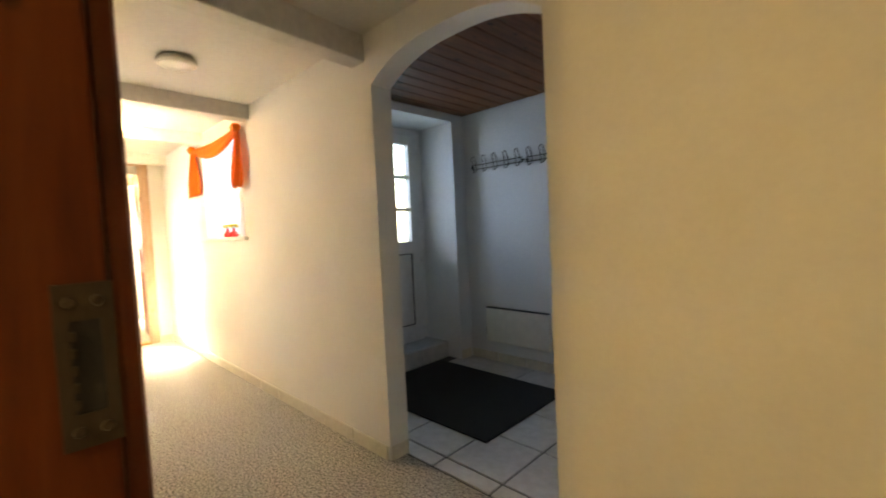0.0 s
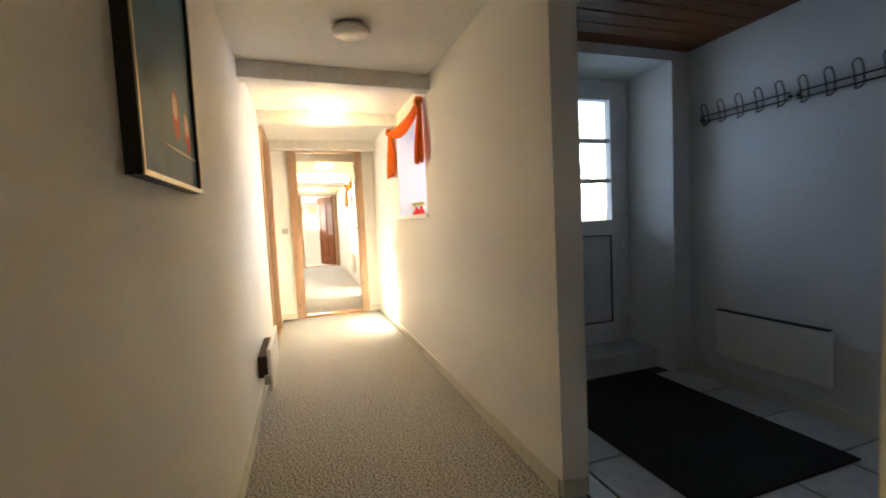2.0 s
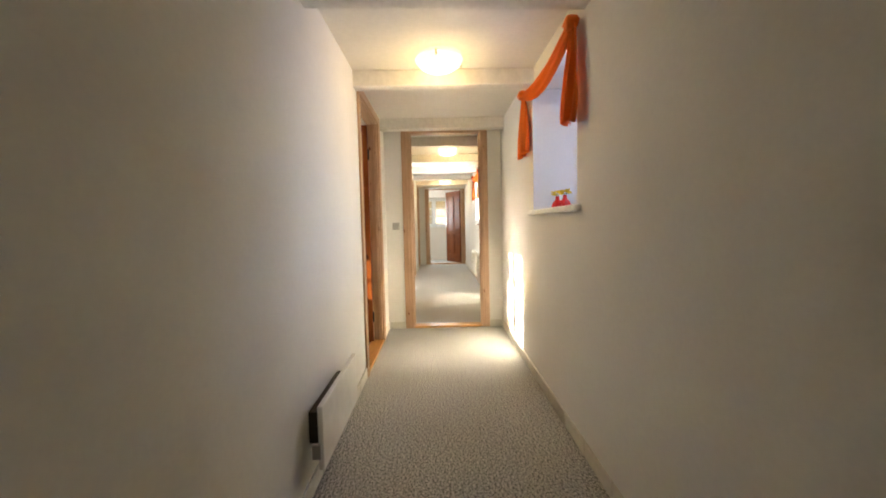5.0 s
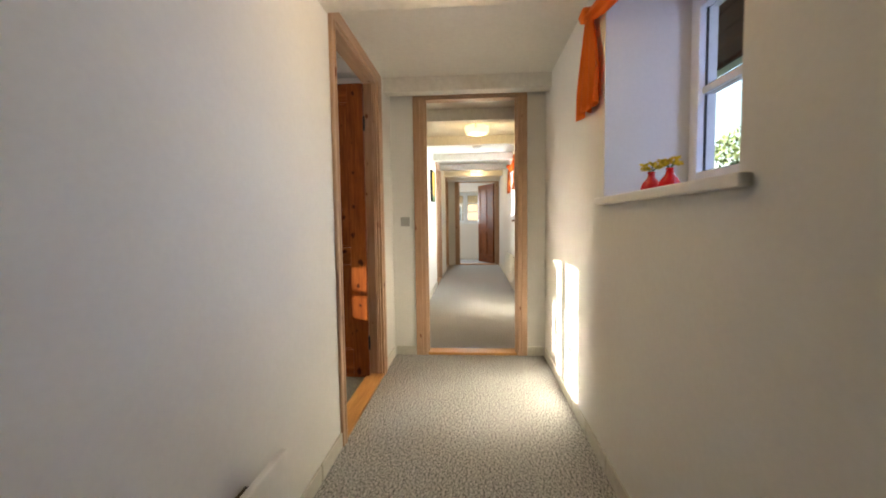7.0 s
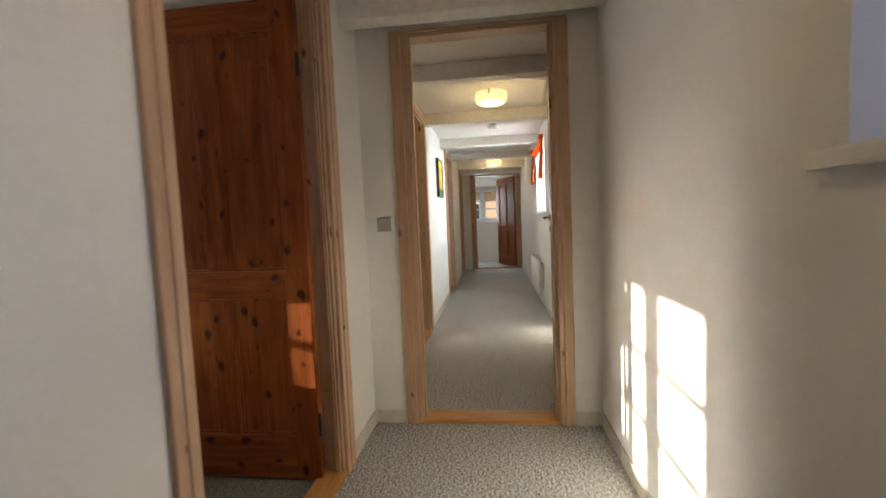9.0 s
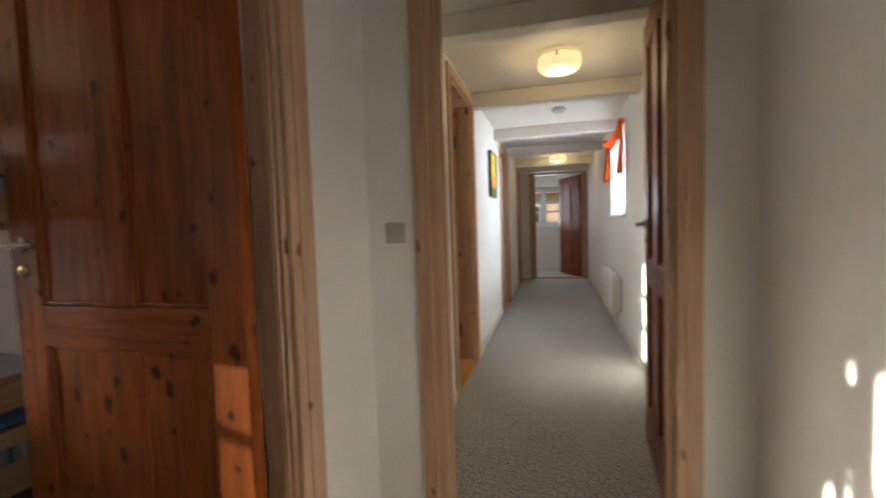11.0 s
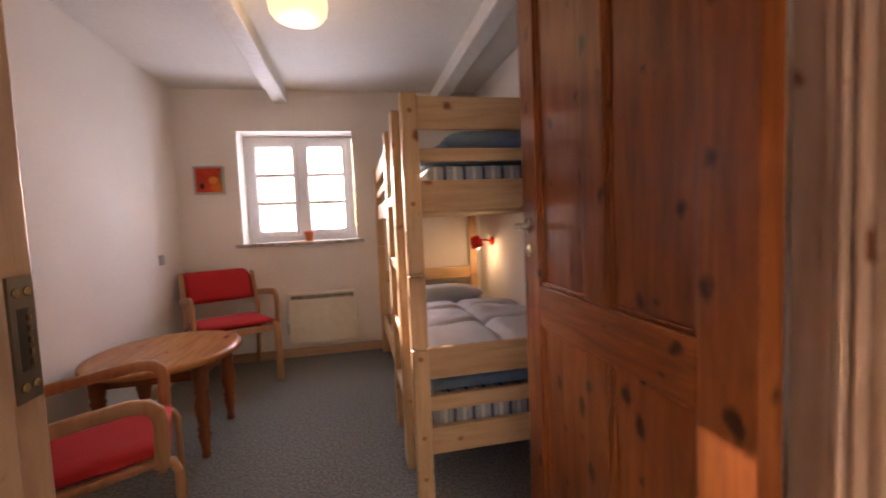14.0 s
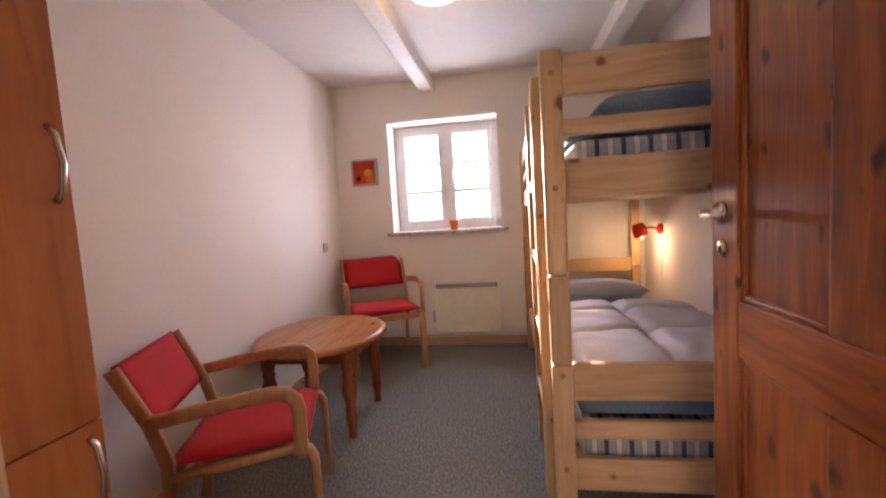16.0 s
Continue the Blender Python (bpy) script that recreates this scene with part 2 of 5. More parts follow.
ORANGE_CLOTH = speckled("orange_chiffon", (0.80, 0.16, 0.012), (0.88, 0.22, 0.02), 200, 0.8, 0.001)
RED_GLAZE = plain("red_glaze", (0.62, 0.012, 0.012), 0.15)
ORANGE_GLAZE = plain("orange_glaze", (0.78, 0.16, 0.02), 0.3)
YELLOW_PETAL = plain("yellow_petal", (0.80, 0.58, 0.02), 0.7)
GREEN_STEM = plain("green_stem", (0.10, 0.22, 0.04), 0.7)
LAMP_GLASS_LIT = plain("lit_opal_glass", (0.9, 0.82, 0.6), 0.3, 0, 0.2, (1.0, 0.74, 0.36))
LAMP_GLASS_OFF = plain("opal_glass", (0.72, 0.71, 0.67), 0.25)
BULB = plain("lit_bulb", (1, 0.9, 0.7), 0.3, 0, 1.6, (1.0, 0.8, 0.5))
LAMP_RED = plain("red_lacquer", (0.65, 0.02, 0.012), 0.2)
GLASS = glass("window_glass")
BLUE_LINEN = speckled("blue_grey_linen", (0.52, 0.55, 0.60), (0.60, 0.63, 0.67), 150, 0.9, 0.001)
PALE_LINEN = speckled("pale_lilac_linen", (0.56, 0.57, 0.62), (0.63, 0.64, 0.68), 150, 0.9, 0.001)
BLUE_DARK = speckled("slate_blue_cover", (0.13, 0.20, 0.28), (0.20, 0.29, 0.38), 150, 0.9, 0.001)
FRAME_BLACK = plain("black_frame", (0.012, 0.011, 0.01), 0.4)
FRAME_GREY = plain("pale_grey_frame", (0.45, 0.44, 0.42), 0.45)
FRAME_GOLD = plain("pale_gilt_frame", (0.62, 0.55, 0.42), 0.4, 0.3)


def striped(name):
    """Ticking: slate and cream bands with pinstripes between them, along x."""
    m, n, l, b = material(name, 0.9)
    co = coords(n, l, world_space=True)
    sep = n.new("ShaderNodeSeparateXYZ")
    l.new(co, sep.inputs[0])

    def saw(period):
        scaled = n.new("ShaderNodeMath")
        scaled.operation = "DIVIDE"
        scaled.inputs[1].default_value = period
        l.new(sep.outputs[0], scaled.inputs[0])
        fr = n.new("ShaderNodeMath")
        fr.operation = "FRACT"
        l.new(scaled.outputs[0], fr.inputs[0])
        return fr.outputs[0]
    pin = ramp(n, l, saw(0.0042), [(0.0, (0.50, 0.50, 0.46)), (0.5, (0.17, 0.20, 0.23))])
    pin.node.color_ramp.interpolation = "CONSTANT"
    slate = ramp(n, l, saw(0.076), [(0.0, (1, 1, 1)), (0.17, (0, 0, 0))])
    slate.node.color_ramp.interpolation = "CONSTANT"
    cream = ramp(n, l, saw(0.076), [(0.0, (0, 0, 0)), (0.50, (1, 1, 1)), (0.67, (0, 0, 0))])
    cream.node.color_ramp.interpolation = "CONSTANT"
    col = mixed(n, l, slate, pin, (0.06, 0.075, 0.10))
    col = mixed(n, l, cream, col, (0.60, 0.57, 0.50))
    l.new(col, b.inputs["Base Color"])
    weave = node(n, "ShaderNodeTexNoise", Scale=300.0)
    l.new(co, weave.inputs["Vector"])
    bump(n, l, b, weave.outputs[0], 0.3, 0.001)
    return m


TICKING = striped("striped_ticking")


# ---- mesh helpers ----
def slab(bm, x0, x1, y0, y1, z0, z1, bev=0.0):
    geom = bmesh.ops.create_cube(bm, size=1.0)
    verts = geom["verts"]
    bmesh.ops.scale(bm, vec=(abs(x1 - x0), abs(y1 - y0), abs(z1 - z0)), verts=verts)
    bmesh.ops.translate(bm, vec=((x0 + x1) / 2, (y0 + y1) / 2, (z0 + z1) / 2), verts=verts)
    if bev:
        edges = list({e for v in verts for e in v.link_edges})
        bmesh.ops.bevel(bm, geom=edges, offset=bev, segments=2, affect="EDGES", profile=0.6)
    return bm


def box(x0, x1, y0, y1, z0, z1, bev=0.004):
    return slab(bmesh.new(), x0, x1, y0, y1, z0, z1, bev)


def boxes(dims, bev=0.0):
    bm = bmesh.new()
    for d in dims:
        slab(bm, *d, bev)
    return bm


def lathe(profile, segments=24, axis="Z"):
    """A turned solid from (radius, height) pairs."""
    bm = bmesh.new()
    rings = []
    for r, z in profile:
        r = max(r, 0.0004)
        rings.append([bm.verts.new((r * math.cos(2 * math.pi * k / segments), r * math.sin(2 * math.pi * k / segments), z)) for k in range(segments)])
    for a, b in zip(rings, rings[1:]):
        for k in range(segments):
            bm.faces.new((a[k], a[(k + 1) % segments], b[(k + 1) % segments], b[k]))
    bm.faces.new(list(reversed(rings[0])))
    bm.faces.new(rings[-1])
    for f in bm.faces:
        f.smooth = len(f.verts) == 4
    if axis == "Y":
        bmesh.ops.rotate(bm, matrix=Matrix.Rotation(radians(-90), 3, "X"), verts=bm.verts)
    if axis == "X":
        bmesh.ops.rotate(bm, matrix=Matrix.Rotation(radians(90), 3, "Y"), verts=bm.verts)
    bmesh.ops.recalc_face_normals(bm, faces=bm.faces)
    return bm


def sweep(points, half_w, half_h, up=(0, 0, 1), round_section=False, bm=None):
    """A bar of rectangular or round section along a line of points."""
    bm = bm or bmesh.new()
    pts = [Vector(p) for p in points]
    up = Vector(up)
    rings = []
    for i, p in enumerate(pts):
        way = (pts[min(i + 1, len(pts) - 1)] - pts[max(i - 1, 0)]).normalized()
        side = way.cross(up)
        side = side.normalized() if side.length > 1e-4 else way.orthogonal().normalized()
        top = side.cross(way).normalized()
        if round_section:
            sec = [(math.cos(a) * half_w, math.sin(a) * half_h) for a in [2 * math.pi * k / 8 for k in range(8)]]
        else:
            c = 0.72
            sec = [(half_w, -half_h * c), (half_w, half_h * c), (half_w * c, half_h), (-half_w * c, half_h), (-half_w, half_h * c), (-half_w, -half_h * c), (-half_w * c, -half_h), (half_w * c, -half_h)]
        rings.append([bm.verts.new(p + side * u + top * v) for u, v in sec])
    for a, b in zip(rings, rings[1:]):
        k = len(a)
        for j in range(k):
            f = bm.faces.new((a[j], a[(j + 1) % k], b[(j + 1) % k], b[j]))
            f.smooth = True
    bm.faces.new(list(reversed(rings[0])))
    bm.faces.new(rings[-1])
    bmesh.ops.recalc_face_normals(bm, faces=bm.faces)
    return bm


def arc(cx, cz, r, a0, a1, steps, y=0.0):
    return [(cx + r * math.cos(radians(a0 + (a1 - a0) * k / steps)), y, cz + r * math.sin(radians(a0 + (a1 - a0) * k / steps))) for k in range(steps + 1)]


def mesh_of(bm, name, mat):
    me = bpy.data.meshes.new(name)
    bm.to_mesh(me)
    bm.free()
    me.materials.append(mat)
    return me


def thing(name, label, category, m=None, group="", kind=""):
    ob = new(name)
    ob.empty_display_size = 0.1
    if m is not None:
        ob.matrix_basis = m
    return tagged(ob, label, category, group, kind)


def part(name, bm, mat, parent, label="", m=None):
    ob = new(name, mesh_of(bm, name, mat))
    ob.parent = parent
    if m is not None:
        ob.matrix_basis = m
    return tagged(ob, label)


def solid(name, bm, mat, label="", category="", group="", kind="", m=None):
    ob = new(name, mesh_of(bm, name, mat))
    if m is not None:
        ob.matrix_basis = m
    return tagged(ob, label, category, group, kind)


def structure(name, bm, mat, label=""):
    return solid(name, bm, mat, label, "", "", "structure")


# ---- the plan ----
WALL_L, WALL_R = -0.06, 1.14
CEIL, BED_CEIL = 2.11, 2.235
BED_WALL = -3.42
EAST, WEST = -3.60, -6.09
FAR = -12.95


def wall_y(name, y0, y1, x0, x1, height, openings, mat, label):
    """A wall along x, with openings (xa, xb, za, zb)."""
    dims, x = [], x0
    for xa, xb, za, zb in sorted(openings):
        if xa > x:
            dims.append((x, xa, y0, y1, 0, height))
        if za > 0:
            dims.append((xa, xb, y0, y1, 0, za))
        if zb < height:
            dims.append((xa, xb, y0, y1, zb, height))
        x = xb
    if x < x1:
        dims.append((x, x1, y0, y1, 0, height))
    return structure(name, boxes(dims), mat, label)


def wall_x(name, x0, x1, y0, y1, height, openings, mat, label):
    """A wall along y, with openings (ya, yb, za, zb)."""
    dims, y = [], y0
    for ya, yb, za, zb in sorted(openings):
        if ya > y:
            dims.append((x0, x1, y, ya, 0, height))
        if za > 0:
            dims.append((x0, x1, ya, yb, 0, za))
        if zb < height:
            dims.append((x0, x1, ya, yb, zb, height))
        y = yb
    if y < y1:
        dims.append((x0, x1, y, y1, 0, height))
    return structure(name, boxes(dims), mat, label)


# floors
structure("floor_corridor", box(FAR - 0.1, 1.2, WALL_L - 0.04, 1.235, -0.15, 0, 0), CARPET, "grey-brown speckled looped carpet")
structure("floor_bedroom", box(WEST - 0.05, EAST + 0.05, BED_WALL - 0.05, -0.105, -0.15, 0, 0), BED_CARPET, "dark grey-green speckled carpet")
structure("floor_wing_room", box(-8.9, -6.2, BED_WALL - 0.05, -0.105, -0.15, 0, 0), BED_CARPET, "dark grey speckled carpet")
structure("floor_start_room", box(-1.8, 1.2, -3.0, -0.105, -0.15, 0, 0), CARPET, "grey-brown speckled carpet")
structure("floor_far_room", box(-14.4, FAR - 0.105, -1.5, 2.6, -0.15, 0, 0), CARPET, "grey speckled carpet")

# corridor walls
wall_y("wall_south", WALL_L - 0.08, WALL_L, -6.02, 1.2, CEIL + 0.02, [(-5.563, -4.652, 0, 2.026), (-0.748, 0.10, 0, 2.026)], PLASTER, "cream hand-plastered corridor wall")
wall_y("wall_south_wing", WALL_L - 0.10, WALL_L + 0.03, FAR, -6.1205, CEIL + 0.02, [(-7.93, -7.19, 0, 2.03), (-10.55, -9.70, 0, 2.03), (-12.75, -12.1, 0, 2.03)], PLASTER, "cream hand-plastered wall of the far corridor")
wall_x("wall_cross", -6.12, -6.02, WALL_L - 0.10, 1.30, CEIL + 0.02, [(0.17, 0.96, 0, 2.045)], PLASTER, "cream plastered cross wall with a doorway")
wall_x("wall_far", FAR - 0.10, FAR, -1.5, 2.6, CEIL + 0.15, [(0.20, 1.14, 0, 2.02)], PLASTER, "cream plastered end wall with a doorway")


def arched_wall():
    """The wall between corridor and entrance, pierced by a low segmental arch."""
    bm = bmesh.new()
    y0, y1, xa, xb = WALL_R, WALL_R + 0.12, -1.965, -1.03
    slab(bm, -2.90, xa, y0, y1, 0, CEIL + 0.02)
    slab(bm, xb, 1.2, y0, y1, 0, CEIL + 0.02)
    steps = 20
    prev = None
    for k in range(steps + 1):
        u = k / steps
        x = xa + (xb - xa) * u
        z = 1.86 + 0.115 * (1 - abs(2 * u - 1) ** 2.6)
        ring = [bm.verts.new((x, y, zz)) for y, zz in ((y0, z), (y1, z), (y1, CEIL + 0.02), (y0, CEIL + 0.02))]
        if prev:
            for j in range(4):
                bm.faces.new((prev[j], prev[(j + 1) % 4], ring[(j + 1) % 4], ring[j]))
        prev = ring
    bmesh.ops.recalc_face_normals(bm, faces=bm.faces)
    return bm


structure("wall_arch", arched_wall(), PLASTER, "cream plastered wall with a low rounded archway")
wall_y("wall_north", WALL_R, WALL_R + 0.42, -6.02, -2.90, CEIL + 0.02, [(-4.55, -3.635, 1.135, 1.98)], PLASTER, "thick cream plastered outer wall with a deep window")
wall_y("wall_north_wing", 1.20, 1.62, FAR, -6.1205, CEIL + 0.02, [(-9.60, -8.70, 1.12, 1.95)], PLASTER, "thick cream plastered outer wall of the far corridor")
wall_x("wall_corridor_end", 1.2, 1.3, -3.1, 3.0, 2.4, [], PLASTER, "cream plastered wall closing the corridor")

# ceilings and beams
structure("ceiling_corridor", box(FAR - 0.02, 1.2, WALL_L - 0.1, 1.255, CEIL, CEIL + 0.1, 0), CEILING, "cream painted low ceiling")
for x, turn in ((-2.0, 6.0), (-3.46, 2.5), (-4.55, 0.5), (-5.82, 0.5)):
    beam = structure("ceiling_beam", box(-0.055, 0.055, -0.615, 0.615, 1.98 if x > -3 else 2.005, CEIL - 0.001, 0.008), BEAM_PAINT, "cream painted ceiling beam")
    beam.matrix_basis = pose(x, 0.54, 0, 0, 0, turn)
for x in (-6.72, -7.98, -9.3, -10.5, -11.7, -12.6):
    structure("ceiling_beam", box(x - 0.055, x + 0.055, WALL_L + 0.031, 1.199, 2.0, CEIL - 0.001, 0.008), BEAM_PAINT, "cream painted ceiling beam")

# bedroom shell
wall_y("wall_bedroom_window", BED_WALL - 0.36, BED_WALL, WEST - 0.1, EAST + 0.1, BED_CEIL + 0.02, [(-4.985, -4.07, 0.955, 1.905)], BED_PLASTER, "warm white plastered wall with a deep window")
wall_x("wall_bedroom_east", EAST, EAST + 0.1, BED_WALL, -0.141, BED_CEIL + 0.02, [], BED_PLASTER, "warm white plastered bedroom wall")
wall_x("wall_bedroom_west", WEST - 0.1, WEST, BED_WALL, -0.141, BED_CEIL + 0.02, [], BED_PLASTER, "warm white plastered bedroom wall")
wall_y("wall_bedroom_door", -0.1505, -0.1405, WEST, EAST, BED_CEIL + 0.02, [(-5.563, -4.652, 0, 2.026)], BED_PLASTER, "warm white plastered wall round the bedroom door")
structure("ceiling_bedroom", box(WEST - 0.1, EAST + 0.1, BED_WALL - 0.36, -0.141, BED_CEIL, BED_CEIL + 0.1, 0), CEILING, "white painted bedroom ceiling")
for x in (-4.43, -5.74):
    structure("ceiling_beam", box(x - 0.055, x + 0.055, BED_WALL + 0.001, -0.175, 2.127, BED_CEIL - 0.001, 0.01), BEAM_PAINT, "white painted bedroom ceiling beam")

# the room off the far corridor, the room at its end, the room the walk starts from
wall_y("wall_wing_window", BED_WALL - 0.36, BED_WALL, -9.0, -6.195, BED_CEIL + 0.02, [(-7.22, -6.34, 0.965, 1.875)], BED_PLASTER, "warm white plastered wall with a deep window")
wall_x("wall_wing_west", -9.0, -8.9, BED_WALL, -0.141, BED_CEIL + 0.02, [], BED_PLASTER, "warm white plastered wall")
structure("ceiling_wing_room", box(-9.0, -6.195, BED_WALL - 0.36, -0.141, BED_CEIL, BED_CEIL + 0.1, 0), CEILING, "white painted ceiling")
wall_x("wall_far_window", -14.75, -14.4, -1.5, 2.6, 2.3, [(-0.08, 0.80, 0.97, 1.87)], BED_PLASTER, "cream plastered wall with a window at the far end")
wall_y("wall_far_south", -1.6, -1.5, -14.75, FAR - 0.1, 2.3, [], BED_PLASTER, "cream plastered wall")
wall_y("wall_far_north", 2.6, 2.7, -14.75, FAR - 0.1, 2.3, [], BED_PLASTER, "cream plastered wall")
structure("ceiling_far_room", box(-14.75, FAR - 0.1, -1.6, 2.7, 2.2, 2.3, 0), CEILING, "white painted ceiling")
wall_x("wall_start_west", -1.9, -1.8, -3.1, -0.141, 2.3, [], PLASTER, "cream plastered wall")
wall_y("wall_start_south", -3.1, -3.0, -1.8, 1.2, 2.3, [], PLASTER, "cream plastered wall")
structure("ceiling_start_room", box(-1.9, 1.3, -3.1, -0.141, 2.2, 2.3, 0), CEILING, "white painted ceiling")

# entrance lobby
HOOK_WALL, DOOR_WALL = 2.72, -2.77
wall_y("wall_lobby_north", HOOK_WALL, HOOK_WALL + 0.12, -3.45, -0.4, 2.25, [], WHITE_PLASTER, "white plastered lobby wall behind the coat hooks")
wall_x("wall_lobby_west", DOOR_WALL - 0.54, DOOR_WALL, 1.26 + 0.305, HOOK_WALL, 2.25, [(1.58, 2.575, 0, 2.06)], WHITE_PLASTER, "thick white plastered wall with a deep door niche")
wall_x("wall_lobby_east", -0.5, -0.4, 1.26, HOOK_WALL, 2.25, [], WHITE_PLASTER, "white plastered lobby wall")
structure("wall_lobby_corner", box(-2.90, DOOR_WALL, 1.2605, 1.564, 0, 2.25, 0), WHITE_PLASTER, "white plastered corner")
structure("lobby_subfloor", box(-3.40, -0.45, WALL_R + 0.097, HOOK_WALL, -0.15, -0.008, 0), GROUT, "dark grouted screed under the lobby tiles")


def board_ceiling():
    bm = bmesh.new()
    x = -2.78
    while x < -0.4:
        slab(bm, x, x + 0.108, 1.262, HOOK_WALL - 0.001, 2.125, 2.145, 0.004)
        x += 0.116
    slab(bm, -3.4, -0.4, 1.261, HOOK_WALL + 0.1, 2.146, 2.25)
    return bm


structure("ceiling_lobby", board_ceiling(), CEILING_WOOD, "dark stained tongue-and-groove board ceiling")
structure("roof", boxes([(-15, 1.5, -3.7, 2.95, 2.42, 2.5)]), BEAM_PAINT, "roof slab")
structure("roof_eave", boxes([(-6.6, -3.35, 1.57 + 0.136 * k, 1.70 + 0.136 * k, 2.10, 2.135) for k in range(5)] + [(-6.6, -3.35, 2.25, 2.275, 2.08, 2.24)], 0.004), SHADED_AND_DARK_PINE_X, "dark stained boarded eave over the corridor window")


# ---- outdoors ----
GRASS = speckled("lawn", (0.035, 0.06, 0.015), (0.09, 0.12, 0.035), 25, 0.95, 0.02)
BRICK_PALE = speckled("pale_brick", (0.44, 0.30, 0.21), (0.56, 0.42, 0.31), 12, 0.85, 0.004)
LEAF = speckled("foliage", (0.04, 0.075, 0.02), (0.09, 0.12, 0.04), 9, 0.7)
BARK = speckled("bark", (0.06, 0.045, 0.03), (0.12, 0.09, 0.06), 20, 0.9, 0.01)
ROOF_TILE = speckled("roof_tiles", (0.16, 0.06, 0.04), (0.24, 0.09, 0.06), 8, 0.8, 0.02)
structure("ground", box(-900, 900, -900, 900, -0.6, -0.16, 0), GRASS, "short green lawn round the house")


def leafy(seed, centre, radii, count, size):
    rng = random.Random(seed)
    bm = bmesh.new()
    for _ in range(count):
        while True:
            p = Vector((rng.uniform(-1, 1), rng.uniform(-1, 1), rng.uniform(-1, 1)))
            if 0.35 < p.length < 1 and noise.noise(p * 2.2 + Vector((seed, 0, 0))) > -0.22:
                break
        c = Vector(centre) + Vector((p.x * radii[0], p.y * radii[1], p.z * radii[2]))
        q = Euler((rng.uniform(0, 6), rng.uniform(0, 6), rng.uniform(0, 6))).to_matrix()
        s = size * rng.uniform(0.6, 1.3)
        vs = [bm.verts.new(c + q @ Vector(v) * s) for v in ((-0.5, 0, 0), (0, -0.28, 0.06), (0.5, 0, 0), (0, 0.28, 0.06))]
        bm.faces.new(vs)
    return bm


def tree(seed, x, y, height, spread, leaf=0.22, count=2600):
    ob = thing("tree", "leafy green garden tree standing on the lawn", "tree", pose(x, y, -0.16))
    part("trunk", sweep([(0, 0, 0), (0.05, 0.03, height * 0.25), (0.0, 0.08, height * 0.5), (0.1, 0.0, height * 0.75)], 0.11, 0.11, (1, 0, 0), True), BARK, ob)
    for k in range(5):
        a = k * 1.3 + seed
        part("limb", sweep([(0, 0.03, height * (0.3 + 0.07 * k)), (0.4 * spread * math.cos(a), 0.4 * spread * math.sin(a), height * (0.45 + 0.07 * k)), (0.75 * spread * math.cos(a), 0.75 * spread * math.sin(a), height * (0.55 + 0.08 * k))], 0.03, 0.03, (0.3, 1, 0), True), BARK, ob)
    part("crown", leafy(seed, (0, 0, height * 0.66), (spread, spread, height * 0.36), count, leaf), LEAF, ob, "loose green leaves")
    return ob


tree(3, -10.6, 6.2, 3.0, 1.5, 0.085, 9000)
tree(5, -13.0, 13.5, 4.8, 2.3)
tree(8, -5.5, 14.0, 3.8, 1.8)
tree(11, -2.4, -24.0, 2.6, 2.0)
solid("hedge", leafy(21, (-7, 17, 0.9), (9, 0.7, 1.3), 5000, 0.28), LEAF, "clipped green garden hedge beyond the lawn", "hedge")
solid("hedge", leafy(22, (-3.0, -22, 0.35), (9, 0.7, 0.9), 4000, 0.3), LEAF, "low green hedge beyond the lawn", "hedge")


def neighbour():
    ob = thing("house", "pale brick house with a tiled roof across the garden", "house", pose(-30, 1, -0.16))
    part("wall", boxes([(-4, 4, -7, 7, 0, 2.7)]), BRICK_PALE, ob)
    bm = bmesh.new()
    v = [bm.verts.new(p) for p in ((-4.4, -7.4, 2.6), (4.4, -7.4, 2.6), (4.4, 7.4, 2.6), (-4.4, 7.4, 2.6), (0, -7.4, 5.4), (0, 7.4, 5.4))]
    for f in ((0, 1, 4), (1, 2, 5, 4), (2, 3, 5), (3, 0, 4, 5), (3, 2, 1, 0)):
        bm.faces.new([v[i] for i in f])
    bmesh.ops.recalc_face_normals(bm, faces=bm.faces)
    part("roof", bm, ROOF_TILE, ob, "red-brown tiled roof")
    for y in (-4.5, -1.6, 1.6, 4.5):
        w = part("window", boxes([(3.97, 4.03, y - 0.55, y + 0.55, 1.0, 2.1)]), WHITE_PVC, ob, "white-framed window")
        part("pane", boxes([(4.03, 4.04, y - 0.48, y - 0.03, 1.07, 2.03), (4.03, 4.04, y + 0.03, y + 0.48, 1.07, 2.03)]), BLACK, w)


neighbour()


